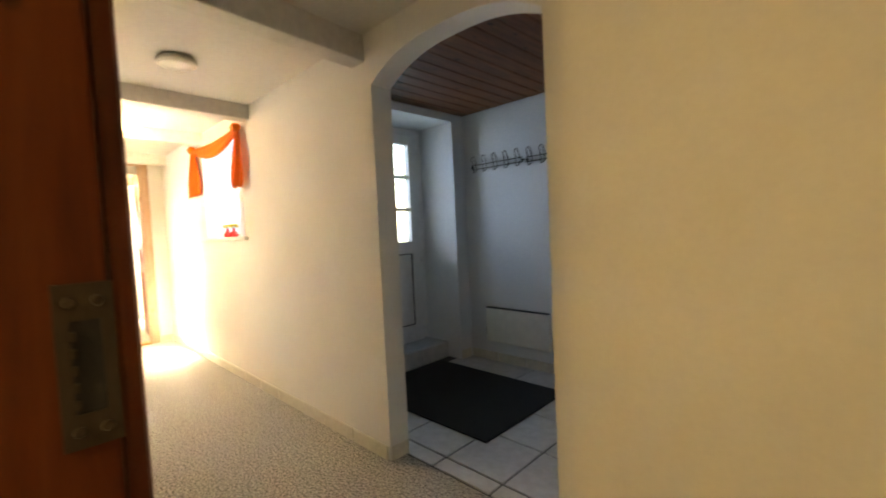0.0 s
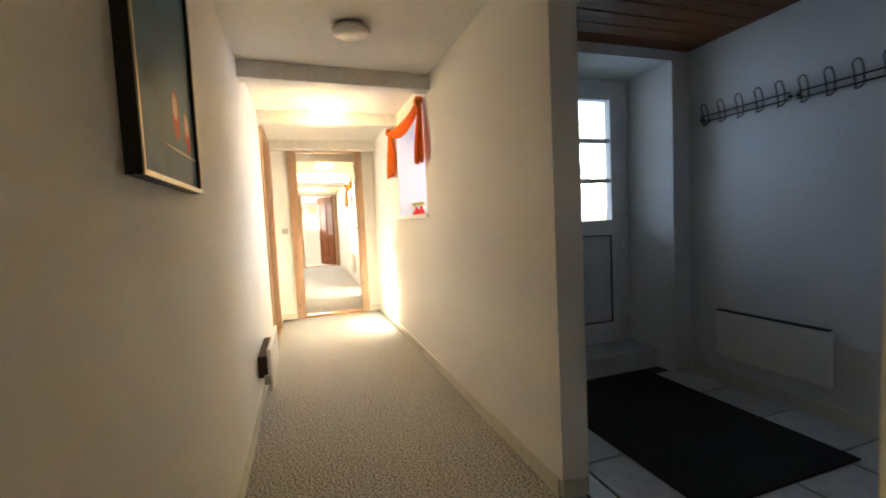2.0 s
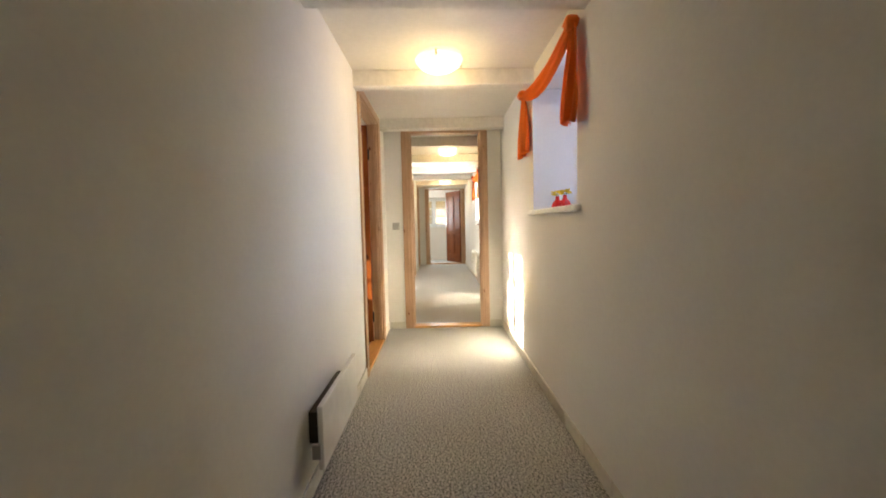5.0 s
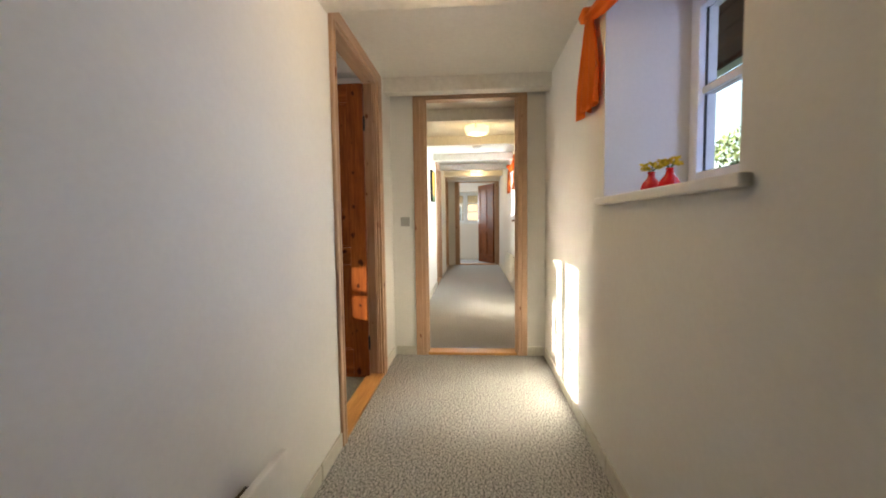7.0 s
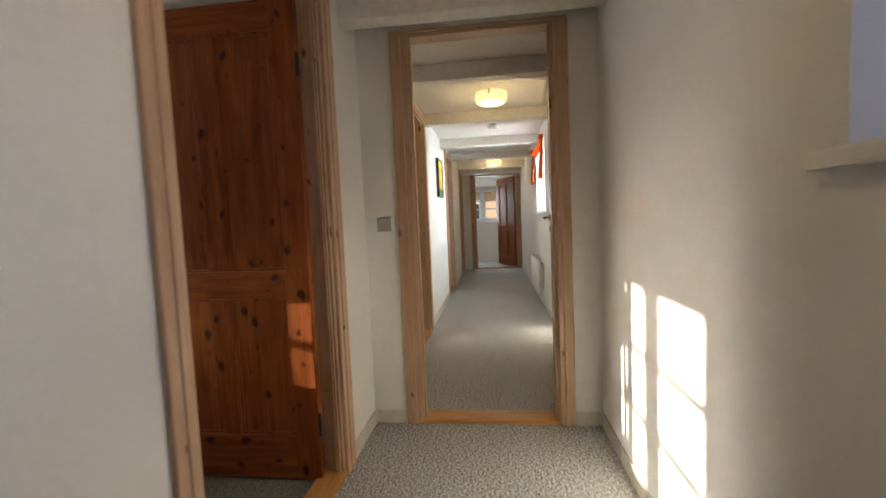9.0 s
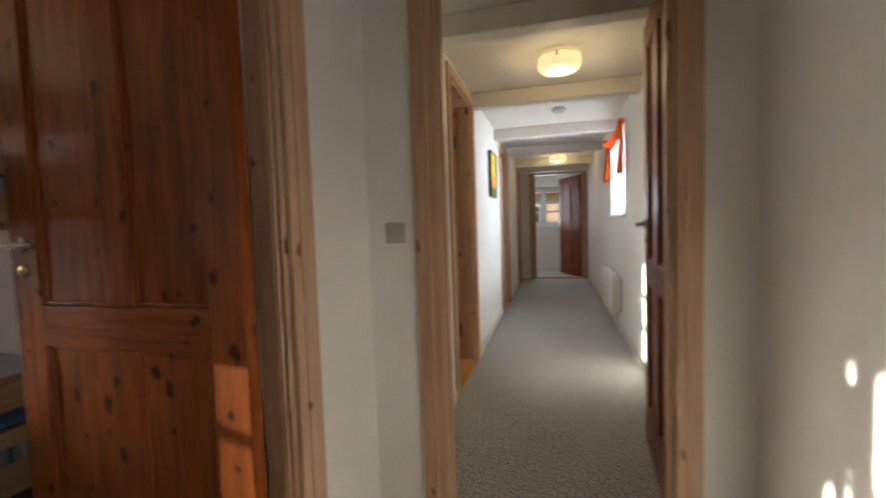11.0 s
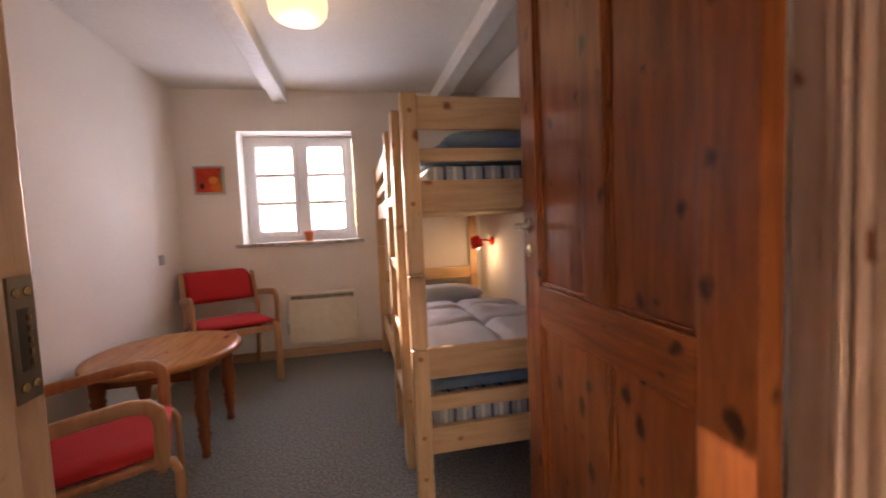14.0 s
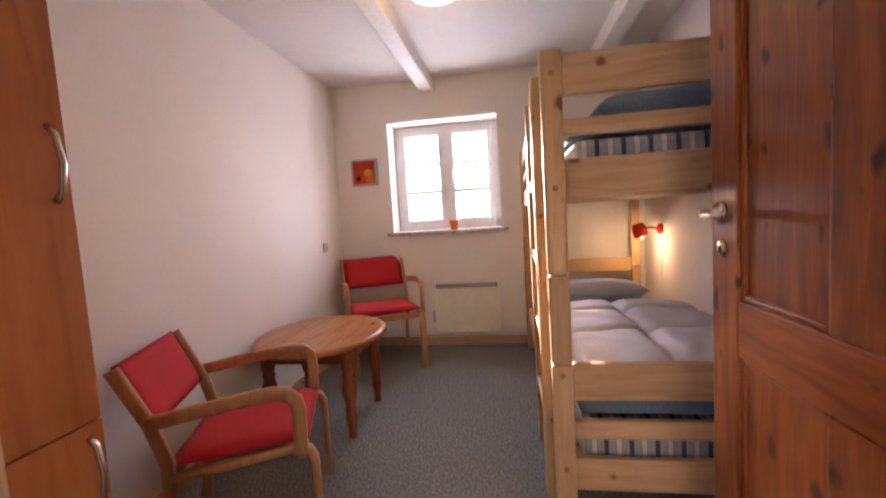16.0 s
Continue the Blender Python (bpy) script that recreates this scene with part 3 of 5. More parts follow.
# ---- doors ----
def door_frame(name, label, along, a0, a1, face0, face1, top, head_mat, thresh_mat, sides=(1, 1), wide=(0.095, 0.095), PINE_PINK=PINE_PINK, stops=True):
    """Linings, moulded casings on the faces asked for, and a threshold. along: 'x' or 'y'."""
    ob = thing(name, label, "door frame", kind="structure")

    def put(u0, u1, v0, v1, z0, z1, bev=0.004):
        return box(u0, u1, v0, v1, z0, z1, bev) if along == "x" else box(v0, v1, u0, u1, z0, z1, bev)
    lo, hi = min(face0, face1), max(face0, face1)
    part("lining", put(a0 - 0.028, a0, lo + 0.0012, hi - 0.0012, 0.0, top), PINE_PINK, ob)
    part("lining", put(a1, a1 + 0.028, lo + 0.0012, hi - 0.0012, 0.0, top), PINE_PINK, ob)
    part("head_lining", put(a0 - 0.028, a1 + 0.028, lo + 0.0012, hi - 0.0012, top, top + 0.026), head_mat, ob)
    if stops is not False:
        part("stop", put(a0 + 0.0005, a0 + 0.012, lo + 0.052, hi - (0.026 if stops == "west" else 0.012), 0.022, top - 0.001, 0.002), PINE_PINK, ob)
    if stops is True:
        part("stop", put(a1 - 0.012, a1 - 0.0005, lo + 0.052, hi - 0.012, 0.022, top - 0.001, 0.002), PINE_PINK, ob)
    for used, v0, v1, w in ((sides[0], lo - 0.016, lo, -1), (sides[1], hi, hi + 0.016, 1)):
        if not used:
            continue
        for s, u, wd in ((-1, a0 - 0.006, wide[0]), (1, a1 + 0.006, wide[1])):
            c = part("casing", put(min(u, u + s * wd), max(u, u + s * wd), v0, v1, 0.0, top + 0.012, 0.005), PINE_PINK, ob)
            bead0, bead1 = u + s * wd * 0.32, u + s * wd * 0.5
            vv = (v0 - 0.005, v0 + 0.004) if w < 0 else (v1 - 0.004, v1 + 0.005)
            part("bead", put(min(bead0, bead1), max(bead0, bead1), *vv, 0.0, top, 0.004), PINE_PINK, c)
        part("casing", put(a0 - 0.006 - wide[0], a1 + 0.006 + wide[1], v0, v1, top + 0.0125, top + 0.075 if along == "x" else top + 0.028, 0.005), head_mat, ob)
    if stops == "west":
        part("stop", put(a1 - 0.015, a1 - 0.0005, lo + 0.0585, hi + 0.004, 0.022, top - 0.001, 0.003), PINE_PINK, ob)
        for v0, v1, out in ((hi - 0.009, hi - 0.0015, 0.009), (hi - 0.022, hi - 0.014, 0.016)):
            part("bead", put(a0 + 0.0005, a0 + out, v0, v1, 0.022, top - 0.001, 0.003), PINE_PINK, ob)
    part("threshold", put(a0 + 0.0005, a1 - 0.0005, lo - 0.012, hi + 0.012, 0.0, 0.022, 0.005), thresh_mat, ob, "golden varnished threshold")
    return ob


def lever(parent, x, z, side, flip=1):
    """A lever handle on its plate, on the face at side * 0.02."""
    y = side * 0.0205
    h = part("handle", lathe([(0.024, 0), (0.024, 0.006), (0.02, 0.009), (0.009, 0.010), (0.009, 0.042)], 18, "Y" if side > 0 else "Y"), CHROME, parent, "worn steel lever handle", pose(x, y, z, 0, 0, 0 if side > 0 else 180))
    part("lever", sweep([(0, 0.038, 0), (-0.02 * flip * side, 0.045, 0), (-0.06 * flip * side, 0.046, -0.002), (-0.115 * flip * side, 0.042, -0.004)], 0.008, 0.009, (0, 0, 1), True), CHROME, h)
    e = part("escutcheon", lathe([(0.02, 0), (0.02, 0.003), (0.016, 0.006), (0.004, 0.006)], 18, "Y"), BRASS, parent, "small brass keyhole plate", pose(x, y, z - 0.075, 0, 0, 0 if side > 0 else 180))
    part("keyhole", boxes([(-0.003, 0.003, 0.006, 0.0075, -0.011, 0.004)]), BLACK, e)
    return h


def panel_door(name, label, m, width=0.755, height=1.985, handle_z=1.07):
    """A framed pine door with four panels, hinged at x = 0, closing along +x."""
    ob = thing(name, label, "door", m, kind="structure")
    st, t, z0 = 0.105, 0.02, 0.012
    cx = width / 2
    rails = [(z0, z0 + 0.19), (0.79, 0.905), (height - 0.12, height)]
    for x0, x1 in ((0, st), (width - st, width)):
        part("stile", box(x0, x1, -t, t, z0, height, 0.004), PINE_RED, ob)
    for a, b in rails:
        part("rail", box(st + 0.0005, width - st - 0.0005, -t + 0.0005, t - 0.0005, a, b, 0.004), PINE_RED_X, ob)
    for (a0, a1), (b0, b1) in zip(rails, rails[1:]):
        part("mullion", box(cx - 0.045, cx + 0.045, -t + 0.001, t - 0.001, a1 + 0.0005, b0 - 0.0005, 0.004), PINE_RED, ob)
        for x0, x1 in ((st, cx - 0.045), (cx + 0.045, width - st)):
            p = part("panel", box(x0 + 0.001, x1 - 0.001, -0.006, 0.006, a1 + 0.001, b0 - 0.001, 0.001), PINE_RED, ob)
            part("moulding", boxes([(x0, x0 + 0.012, -0.013, 0.013, a1, b0), (x1 - 0.012, x1, -0.013, 0.013, a1, b0), (x0 + 0.012, x1 - 0.012, -0.013, 0.013, a1, a1 + 0.012), (x0 + 0.012, x1 - 0.012, -0.013, 0.013, b0 - 0.012, b0)], 0.004), PINE_RED, p)
    lever(ob, width - 0.05, handle_z, 1)
    lever(ob, width - 0.05, handle_z, -1)
    for z in (0.25, 1.72):
        part("hinge", lathe([(0.008, -0.045), (0.008, 0.045), (0.004, 0.052)], 10), DARK_METAL, ob, "dark steel hinge", pose(-0.006, 0.018, z))
    return ob


door_frame("door_frame_bedroom", "pale pine bedroom door frame with moulded casing", "x", -5.535, -4.68, -0.1505, WALL_L, 2.0, PINE_PINK_X, THRESH_X, (0, 1), (0.105, 0.066), stops="west")
panel_door("door_1", "open knotty varnished pine bedroom door with four panels", pose(-5.497, -0.138, 0, 0, 0, -90.5), 0.79, handle_z=1.08)
door_frame("door_frame_cross", "pale pine door frame with moulded casing in the cross wall", "y", 0.21, 0.92, -6.12, -6.02, 2.015, PINE_PINK_Y, THRESH_Y, wide=(0.085, 0.075))
panel_door("door_2", "open varnished pine door folded back along the far corridor", pose(-6.15, 0.970, 0, 0, 0, 175.5), 0.71)
door_frame("door_frame_wing", "pale pine door frame in the far corridor", "x", -7.88, -7.23, -0.17, WALL_L + 0.03, 2.0, PINE_PINK_X, THRESH_X)
panel_door("door_3", "open knotty pine door off the far corridor", pose(-7.86, -0.150, 0, 0, 0, -90), 0.66)
door_frame("door_frame_wing_next", "pale pine door frame further down the corridor", "x", -10.50, -9.75, -0.16, WALL_L + 0.03, 2.0, PINE_PINK_X, THRESH_X)
panel_door("door_4", "closed varnished pine door", pose(-10.498, -0.105, 0, 0, 0, 0), 0.745)
door_frame("door_frame_wing_last", "pale pine door frame near the corridor's end", "x", -12.70, -12.15, -0.16, WALL_L + 0.03, 2.0, PINE_PINK_X, THRESH_X)
panel_door("door_5", "closed varnished pine door", pose(-12.698, -0.105, 0, 0, 0, 0), 0.545)
door_frame("door_frame_far", "pale pine door frame at the corridor's end", "y", 0.24, 1.10, FAR - 0.1, FAR, 1.985, PINE_PINK_Y, THRESH_Y)
panel_door("door_6", "half-open varnished pine door at the corridor's end", pose(FAR - 0.11, 1.08, 0, 0, 0, 205), 0.84, 1.97)
# this frame's shade is put into its wood colour
start = door_frame("door_frame_start", "reddish pine door frame in a shade-darkened tone, with a worn steel strike plate", "x", -0.72, 0.072, -0.14, WALL_L, 2.0, SHADED_AND_DARK_PINE_X, THRESH_X, (1, 1), (0.07, 0.07), SHADED_PINE, False)


def strike_plate(frame_thing, x, out, y0, y1, z0, z1, metal):
    """A worn strike plate with its latch box, toothed adjuster and screws on a lining's face."""
    xa, xb = sorted((x, x + out * 0.0025))
    b = (y1 - y0) * 0.24
    plate = part("strike_plate", boxes([(xa, xb, y0, y1, z1 - 0.028, z1), (xa, xb, y0, y1, z0, z0 + 0.026), (xa, xb, y0, y0 + b, z0 + 0.026, z1 - 0.028), (xa, xb, y1 - b, y1, z0 + 0.026, z1 - 0.028)]), metal, frame_thing, "worn steel strike plate")
    xa, xb = sorted((x, x + out * 0.001))
    part("latch_hole", boxes([(xa, xb, y0 + b, y1 - b, z0 + 0.026, z1 - 0.028)]), BLACK, plate)
    xa, xb = sorted((x + out * 0.001, x + out * 0.004))
    n = 5
    pitch = (z1 - z0 - 0.06) / n
    part("adjuster", boxes([(xa, xb, y0 + b, y0 + b + 0.003, z0 + 0.03 + k * pitch, z0 + 0.03 + (k + 0.55) * pitch) for k in range(n)], 0.0005), BRASS if metal is WORN_STEEL else metal, plate, "toothed adjuster")
    for z in (z0 + 0.013, z1 - 0.014):
        for y in (y0 + 0.27 * (y1 - y0), y0 + 0.73 * (y1 - y0)):
            part("screw", lathe([(0.0045, 0), (0.0035, 0.002)], 10, "X"), BRASS if metal is WORN_STEEL else metal, plate, "", pose(x + out * 0.0025, y, z, 0, 0 if out > 0 else 180, 0))


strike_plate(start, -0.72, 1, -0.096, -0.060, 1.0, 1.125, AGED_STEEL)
strike_plate(bpy.data.objects["door_frame_bedroom"], -4.68, -1, -0.142, -0.114, 0.962, 1.072, WORN_STEEL)


# ---- windows ----
def casement_window(name, label, m, w, h, sill_depth, sill_over, sill_mat, rows=3, sill_th=0.03):
    """A white two-light casement: origin at the middle of the sill line on the room face, depth along +y."""
    ob = thing(name, label, "window", m, kind="structure")
    d0, d1, f = sill_depth, sill_depth + 0.07, 0.05
    part("window_frame", boxes([(-w / 2, -w / 2 + f, d0, d1, 0, h), (w / 2 - f, w / 2, d0, d1, 0, h), (-w / 2 + f, w / 2 - f, d0, d1, 0, f), (-w / 2 + f, w / 2 - f, d0, d1, h - f, h), (-0.025, 0.025, d0, d1, f, h - f)], 0.004), WHITE_PVC, ob)
    for s in (-1, 1):
        x0, x1 = (0.0255, w / 2 - f - 0.0005) if s > 0 else (-w / 2 + f + 0.0005, -0.0255)
        z0, z1, c = f + 0.0005, h - f - 0.0005, 0.038
        sash = part("sash", boxes([(x0, x0 + c, d0 - 0.012, d1 - 0.01, z0, z1), (x1 - c, x1, d0 - 0.012, d1 - 0.01, z0, z1), (x0 + c, x1 - c, d0 - 0.012, d1 - 0.01, z0, z0 + c), (x0 + c, x1 - c, d0 - 0.012, d1 - 0.01, z1 - c, z1)], 0.004), WHITE_PVC, ob)
        hh = (z1 - z0 - 2 * c) / rows
        for k in range(1, rows):
            part("glazing_bar", box(x0 + c, x1 - c, d0 + 0.005, d1 - 0.02, z0 + c + hh * k - 0.014, z0 + c + hh * k + 0.014, 0.003), WHITE_PVC, sash)
        for k in range(rows):
            za, zb = z0 + c + hh * k + (0.014 if k else 0), z0 + c + hh * (k + 1) - (0.014 if k < rows - 1 else 0)
            p = part("pane", box(x0 + c + 0.0005, x1 - c - 0.0005, d0 + 0.022, d0 + 0.026, za + 0.0005, zb - 0.0005, 0), GLASS, sash)
            p.visible_shadow = False
            part("seal", boxes([(x0 + c, x0 + c + 0.006, d0 + 0.014, d0 + 0.021, za, zb), (x1 - c - 0.006, x1 - c, d0 + 0.014, d0 + 0.021, za, zb), (x0 + c + 0.006, x1 - c - 0.006, d0 + 0.014, d0 + 0.021, za, za + 0.006)]), BLACK, sash)
        hx = x0 + c / 2 if s > 0 else x1 - c / 2
        part("catch", box(hx - 0.008, hx + 0.008, d0 - 0.035, d0 - 0.012, h * 0.45, h * 0.45 + 0.1, 0.004), WHITE_PVC, sash)
    part("window_sill", box(-w / 2 - sill_over, w / 2 + sill_over, -0.03, 0.0, -sill_th, 0.0, 0.006), sill_mat, ob)
    part("sill_board", box(-w / 2 + 0.001, w / 2 - 0.001, 0.0005, d0, -sill_th, 0.0, 0.001), sill_mat, ob)
    return ob


SILL_WHITE = speckled("white_sill", (0.76, 0.75, 0.72), (0.82, 0.81, 0.78), 20, 0.35, 0.0004)
SILL_STONE = speckled("marbled_sill", (0.32, 0.27, 0.22), (0.70, 0.66, 0.60), 18, 0.3, 0.0006)
casement_window("window_1", "white casement window deep in the corridor wall", pose(-4.0925, WALL_R, 1.165), 0.91, 0.81, 0.34, 0.05, SILL_WHITE, 2)
casement_window("window_2", "white casement window deep in the bedroom wall", pose(-4.5275, BED_WALL, 0.985, 0, 0, 180), 0.91, 0.915, 0.22, 0.06, SILL_STONE)
casement_window("window_3", "white casement window in the far corridor", pose(-9.15, 1.20, 1.15), 0.895, 0.795, 0.27, 0.05, SILL_WHITE, 2)
casement_window("window_4", "white casement window in the next room", pose(-6.78, BED_WALL, 0.995, 0, 0, 180), 0.875, 0.875, 0.20, 0.06, SILL_STONE)
casement_window("window_5", "white casement window at the far end", pose(-14.40, 0.36, 1.0, 0, 0, 90), 0.875, 0.865, 0.20, 0.06, SILL_WHITE)


# ---- entrance door ----
def entrance_door():
    ob = thing("entrance_door", "white plastic entrance door with a glazed upper half", "door", pose(-3.22, 1.585, 0.152, 0, 0, 90), kind="structure")
    W, Hh = 0.985, 1.905
    part("frame", boxes([(0, 0.06, -0.05, 0.02, 0, Hh), (W - 0.06, W, -0.05, 0.02, 0, Hh), (0.06, W - 0.06, -0.05, 0.02, Hh - 0.06, Hh)], 0.004), WHITE_PVC, ob)
    part("door_sill", box(0.0605, W - 0.0605, -0.05, 0.02, -0.0112, 0.0145, 0.003), WHITE_PVC, ob)
    a, b = 0.062, W - 0.052
    part("leaf", boxes([(a, a + 0.11, -0.062, 0, 0.015, Hh - 0.065), (b - 0.11, b, -0.062, 0, 0.015, Hh - 0.065), (a + 0.11, b - 0.11, -0.062, 0, 0.015, 0.14), (a + 0.11, b - 0.11, -0.062, 0, 0.79, 0.90), (a + 0.11, b - 0.11, -0.062, 0, Hh - 0.145, Hh - 0.065)], 0.004), WHITE_PVC, ob)
    x0, x1 = a + 0.11, b - 0.11
    part("panel", box(x0, x1, -0.045, -0.015, 0.14, 0.79, 0.001), WHITE_PVC, ob)
    part("panel_seal", boxes([(x0, x0 + 0.008, -0.052, -0.0455, 0.14, 0.79), (x1 - 0.008, x1, -0.052, -0.0455, 0.14, 0.79), (x0, x1, -0.052, -0.0455, 0.14, 0.148), (x0, x1, -0.052, -0.0455, 0.782, 0.79)]), BLACK, ob, "black rubber seal")
    z0, z1 = 0.90, Hh - 0.145
    part("mullion", box((x0 + x1) / 2 - 0.02, (x0 + x1) / 2 + 0.02, -0.055, -0.01, z0, z1, 0.003), WHITE_PVC, ob)
    hh = (z1 - z0) / 3
    for k in (1, 2):
        part("glazing_bar", box(x0, x1, -0.054, -0.011, z0 + hh * k - 0.016, z0 + hh * k + 0.016, 0.003), WHITE_PVC, ob)
    for c0, c1 in ((x0, (x0 + x1) / 2 - 0.02), ((x0 + x1) / 2 + 0.02, x1)):
        for k in range(3):
            p = part("pane", box(c0, c1, -0.034, -0.030, z0 + hh * k + (0.016 if k else 0), z0 + hh * (k + 1) - (0.016 if k < 2 else 0), 0), GLASS, ob)
            p.visible_shadow = False
    for z in (0.12, 0.70, 1.05, 1.62):
        part("hinge", boxes([(b - 0.02, b + 0.03, -0.085, -0.062, z, z + 0.05)], 0.005), WHITE_PVC, ob, "white plastic hinge")
    part("lever", sweep([(a + 0.05, -0.062, 0.86), (a + 0.05, -0.10, 0.86), (a + 0.16, -0.105, 0.86)], 0.009, 0.009, (0, 0, 1), True), WHITE_PVC, ob)
    return ob


entrance_door()
structure("lobby_step", box(-3.30, -2.93, 1.5805, 2.5745, 0.0, 0.128, 0.002), GROUT, "tiled step up to the entrance door")


# ---- lamps ----
def ceiling_lamp(x, y, z, profile, label):
    ob = thing("ceiling_light", label, "ceiling light", pose(x, y, z), "ceiling lights")
    part("base", lathe([(0.09, -0.001), (0.09, -0.014), (0.08, -0.018)], 32), WHITE_ENAMEL, ob)
    s = part("shade", lathe(profile, 40), LAMP_GLASS_LIT, ob, "opal glass shade, glowing warm")
    s.visible_shadow = False
    r = max(q for q, _ in profile)
    for k in range(3):
        part("clip", box(-0.006, 0.006, r - 0.004, r + 0.006, -0.05, -0.014, 0.002), CHROME, ob, "", pose(0, 0, 0, 0, 0, 120 * k + 23))
    return ob


BOWL = [(0.143, -0.020), (0.146, -0.026), (0.138, -0.045), (0.118, -0.068), (0.085, -0.086), (0.04, -0.097), (0.0, -0.099)]
DRUM = [(0.112, -0.014), (0.126, -0.020), (0.130, -0.05), (0.124, -0.080), (0.105, -0.098), (0.06, -0.106), (0.0, -0.108)]
ceiling_lamp(-4.28, 0.51, CEIL, BOWL, "opal glass bowl ceiling light glowing warm yellow")
ceiling_lamp(-7.37, 0.63, CEIL, DRUM, "opal glass drum ceiling light glowing warm yellow")
ceiling_lamp(-11.40, 0.66, CEIL, DRUM, "opal glass drum ceiling light glowing warm yellow")
ceiling_lamp(-4.765, -1.86, BED_CEIL, [(q * 1.06, z * 1.4) for q, z in DRUM], "opal glass bedroom ceiling light glowing warm")
# fitting added for the assumed lamp, out of view in the start room
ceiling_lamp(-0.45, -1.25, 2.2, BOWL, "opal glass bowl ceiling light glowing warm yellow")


def smoke_alarm(x, y, r, label):
    ob = thing("smoke_alarm", label, "smoke alarm", pose(x, y, CEIL), "smoke alarms")
    part("base", lathe([(r * 0.8, -0.0005), (r * 0.8, -0.014)], 28), WHITE_ENAMEL, ob)
    part("cover", lathe([(r * 0.94, -0.0145), (r, -0.02), (r, -0.034), (r * 0.93, -0.038)], 28), WHITE_ENAMEL, ob)
    part("grille", lathe([(r * 0.9, -0.0382), (r * 0.86, -0.041), (r * 0.2, -0.043)], 28), LAMP_GLASS_OFF, ob, "greyish recessed disc")
    return ob


smoke_alarm(-2.84, 0.55, 0.095, "round white unlit fitting on the low ceiling")
smoke_alarm(-8.60, 0.64, 0.06, "small round white smoke alarm on the ceiling")


# ---- heaters ----
def panel_heater(label, m, w, h, depth, mat, grille=True, lip=False, front=0.0):
    """A flat electric heater: back against y = 0, front at +y; origin under its middle."""
    ob = thing("heater", label, "heater", m)
    back = depth - front if front else depth * 0.45
    part("body", box(-w / 2, w / 2, back, depth, 0, h, 0.006), mat, ob)
    # with front set, the plate's dark colour stands for shaded gap and steel brackets
    part("back_plate", box(-w / 2 + (0.09 if front else 0.03), w / 2 - (0.09 if front else 0.03), 0.001, back - 0.0005, 0.02 if not front else 0.06, h - (0.06 if front else 0.03), 0.003), AGED_STEEL if front else WHITE_ENAMEL, ob)
    if grille:
        n = int(w / 0.02)
        part("grille", boxes([(-w / 2 + 0.02 + k * (w - 0.04) / n, -w / 2 + 0.02 + (k + 0.55) * (w - 0.04) / n, depth, depth + 0.0015, h - 0.055, h - 0.022) for k in range(n)]), BLACK, ob, "row of dark air slots")
    if lip:
        part("top_slot", boxes([(-w / 2 + 0.004, w / 2 - 0.004, depth * 0.5, depth + 0.002, h + 0.0005, h + 0.008)]), BLACK, ob, "dark air slot")
    part("thermostat", box(w / 2 + 0.0005, w / 2 + 0.014, depth * 0.5, depth * 0.9, h * 0.2, h * 0.42, 0.003), SWITCH_GREY, ob)
    return ob


panel_heater("cream electric panel heater low on the bedroom wall", pose(-4.666, BED_WALL, 0.127, 0, 0, 0), 0.55, 0.43, 0.07, CREAM_ENAMEL)
panel_heater("flat white panel heater low on the lobby wall", pose(-2.245, HOOK_WALL, 0.18, 0, 0, 180), 0.60, 0.285, 0.06, WHITE_ENAMEL, False, True)
panel_heater("flat white panel heater on the corridor wall", pose(-3.545, WALL_L, 0.155, 0, 0, 0), 0.66, 0.25, 0.085, WHITE_ENAMEL, False, False, 0.022)


def ribbed_radiator():
    ob = thing("radiator", "white ribbed radiator under the far corridor window", "radiator", pose(-9.35, 1.20, 0.15))
    part("body", box(-0.4, 0.4, -0.085, -0.045, 0, 0.42, 0.01), WHITE_ENAMEL, ob)
    for k in range(16):
        part("rib", box(-0.39 + k * 0.049, -0.365 + k * 0.049, -0.093, -0.085, 0.03, 0.39, 0.003), WHITE_ENAMEL, ob)
    part("back_plate", box(-0.36, 0.36, -0.045, -0.001, 0.05, 0.36, 0.004), WHITE_ENAMEL, ob)
    part("valve", lathe([(0.014, 0), (0.014, 0.05), (0.02, 0.05), (0.02, 0.09)], 14, "X"), WHITE_ENAMEL, ob, "", pose(0.401, -0.06, 0.06))


ribbed_radiator()


# ---- switches ----
def wall_switch(label, m):
    ob = thing("light_switch", label, "light switch", m, "light switches")
    part("plate", box(-0.036, 0.036, 0, 0.009, -0.036, 0.036, 0.003), SWITCH_GREY, ob)
    part("rocker", box(-0.026, 0.026, 0.0095, 0.014, -0.03, 0.03, 0.003), SWITCH_GREY, ob)


wall_switch("small grey square light switch on the cross wall", pose(-6.02, 0.044, 1.073, 0, 0, -90))
wall_switch("small grey light switch on the bedroom wall", pose(EAST, -3.05, 0.913, 0, 0, 90))


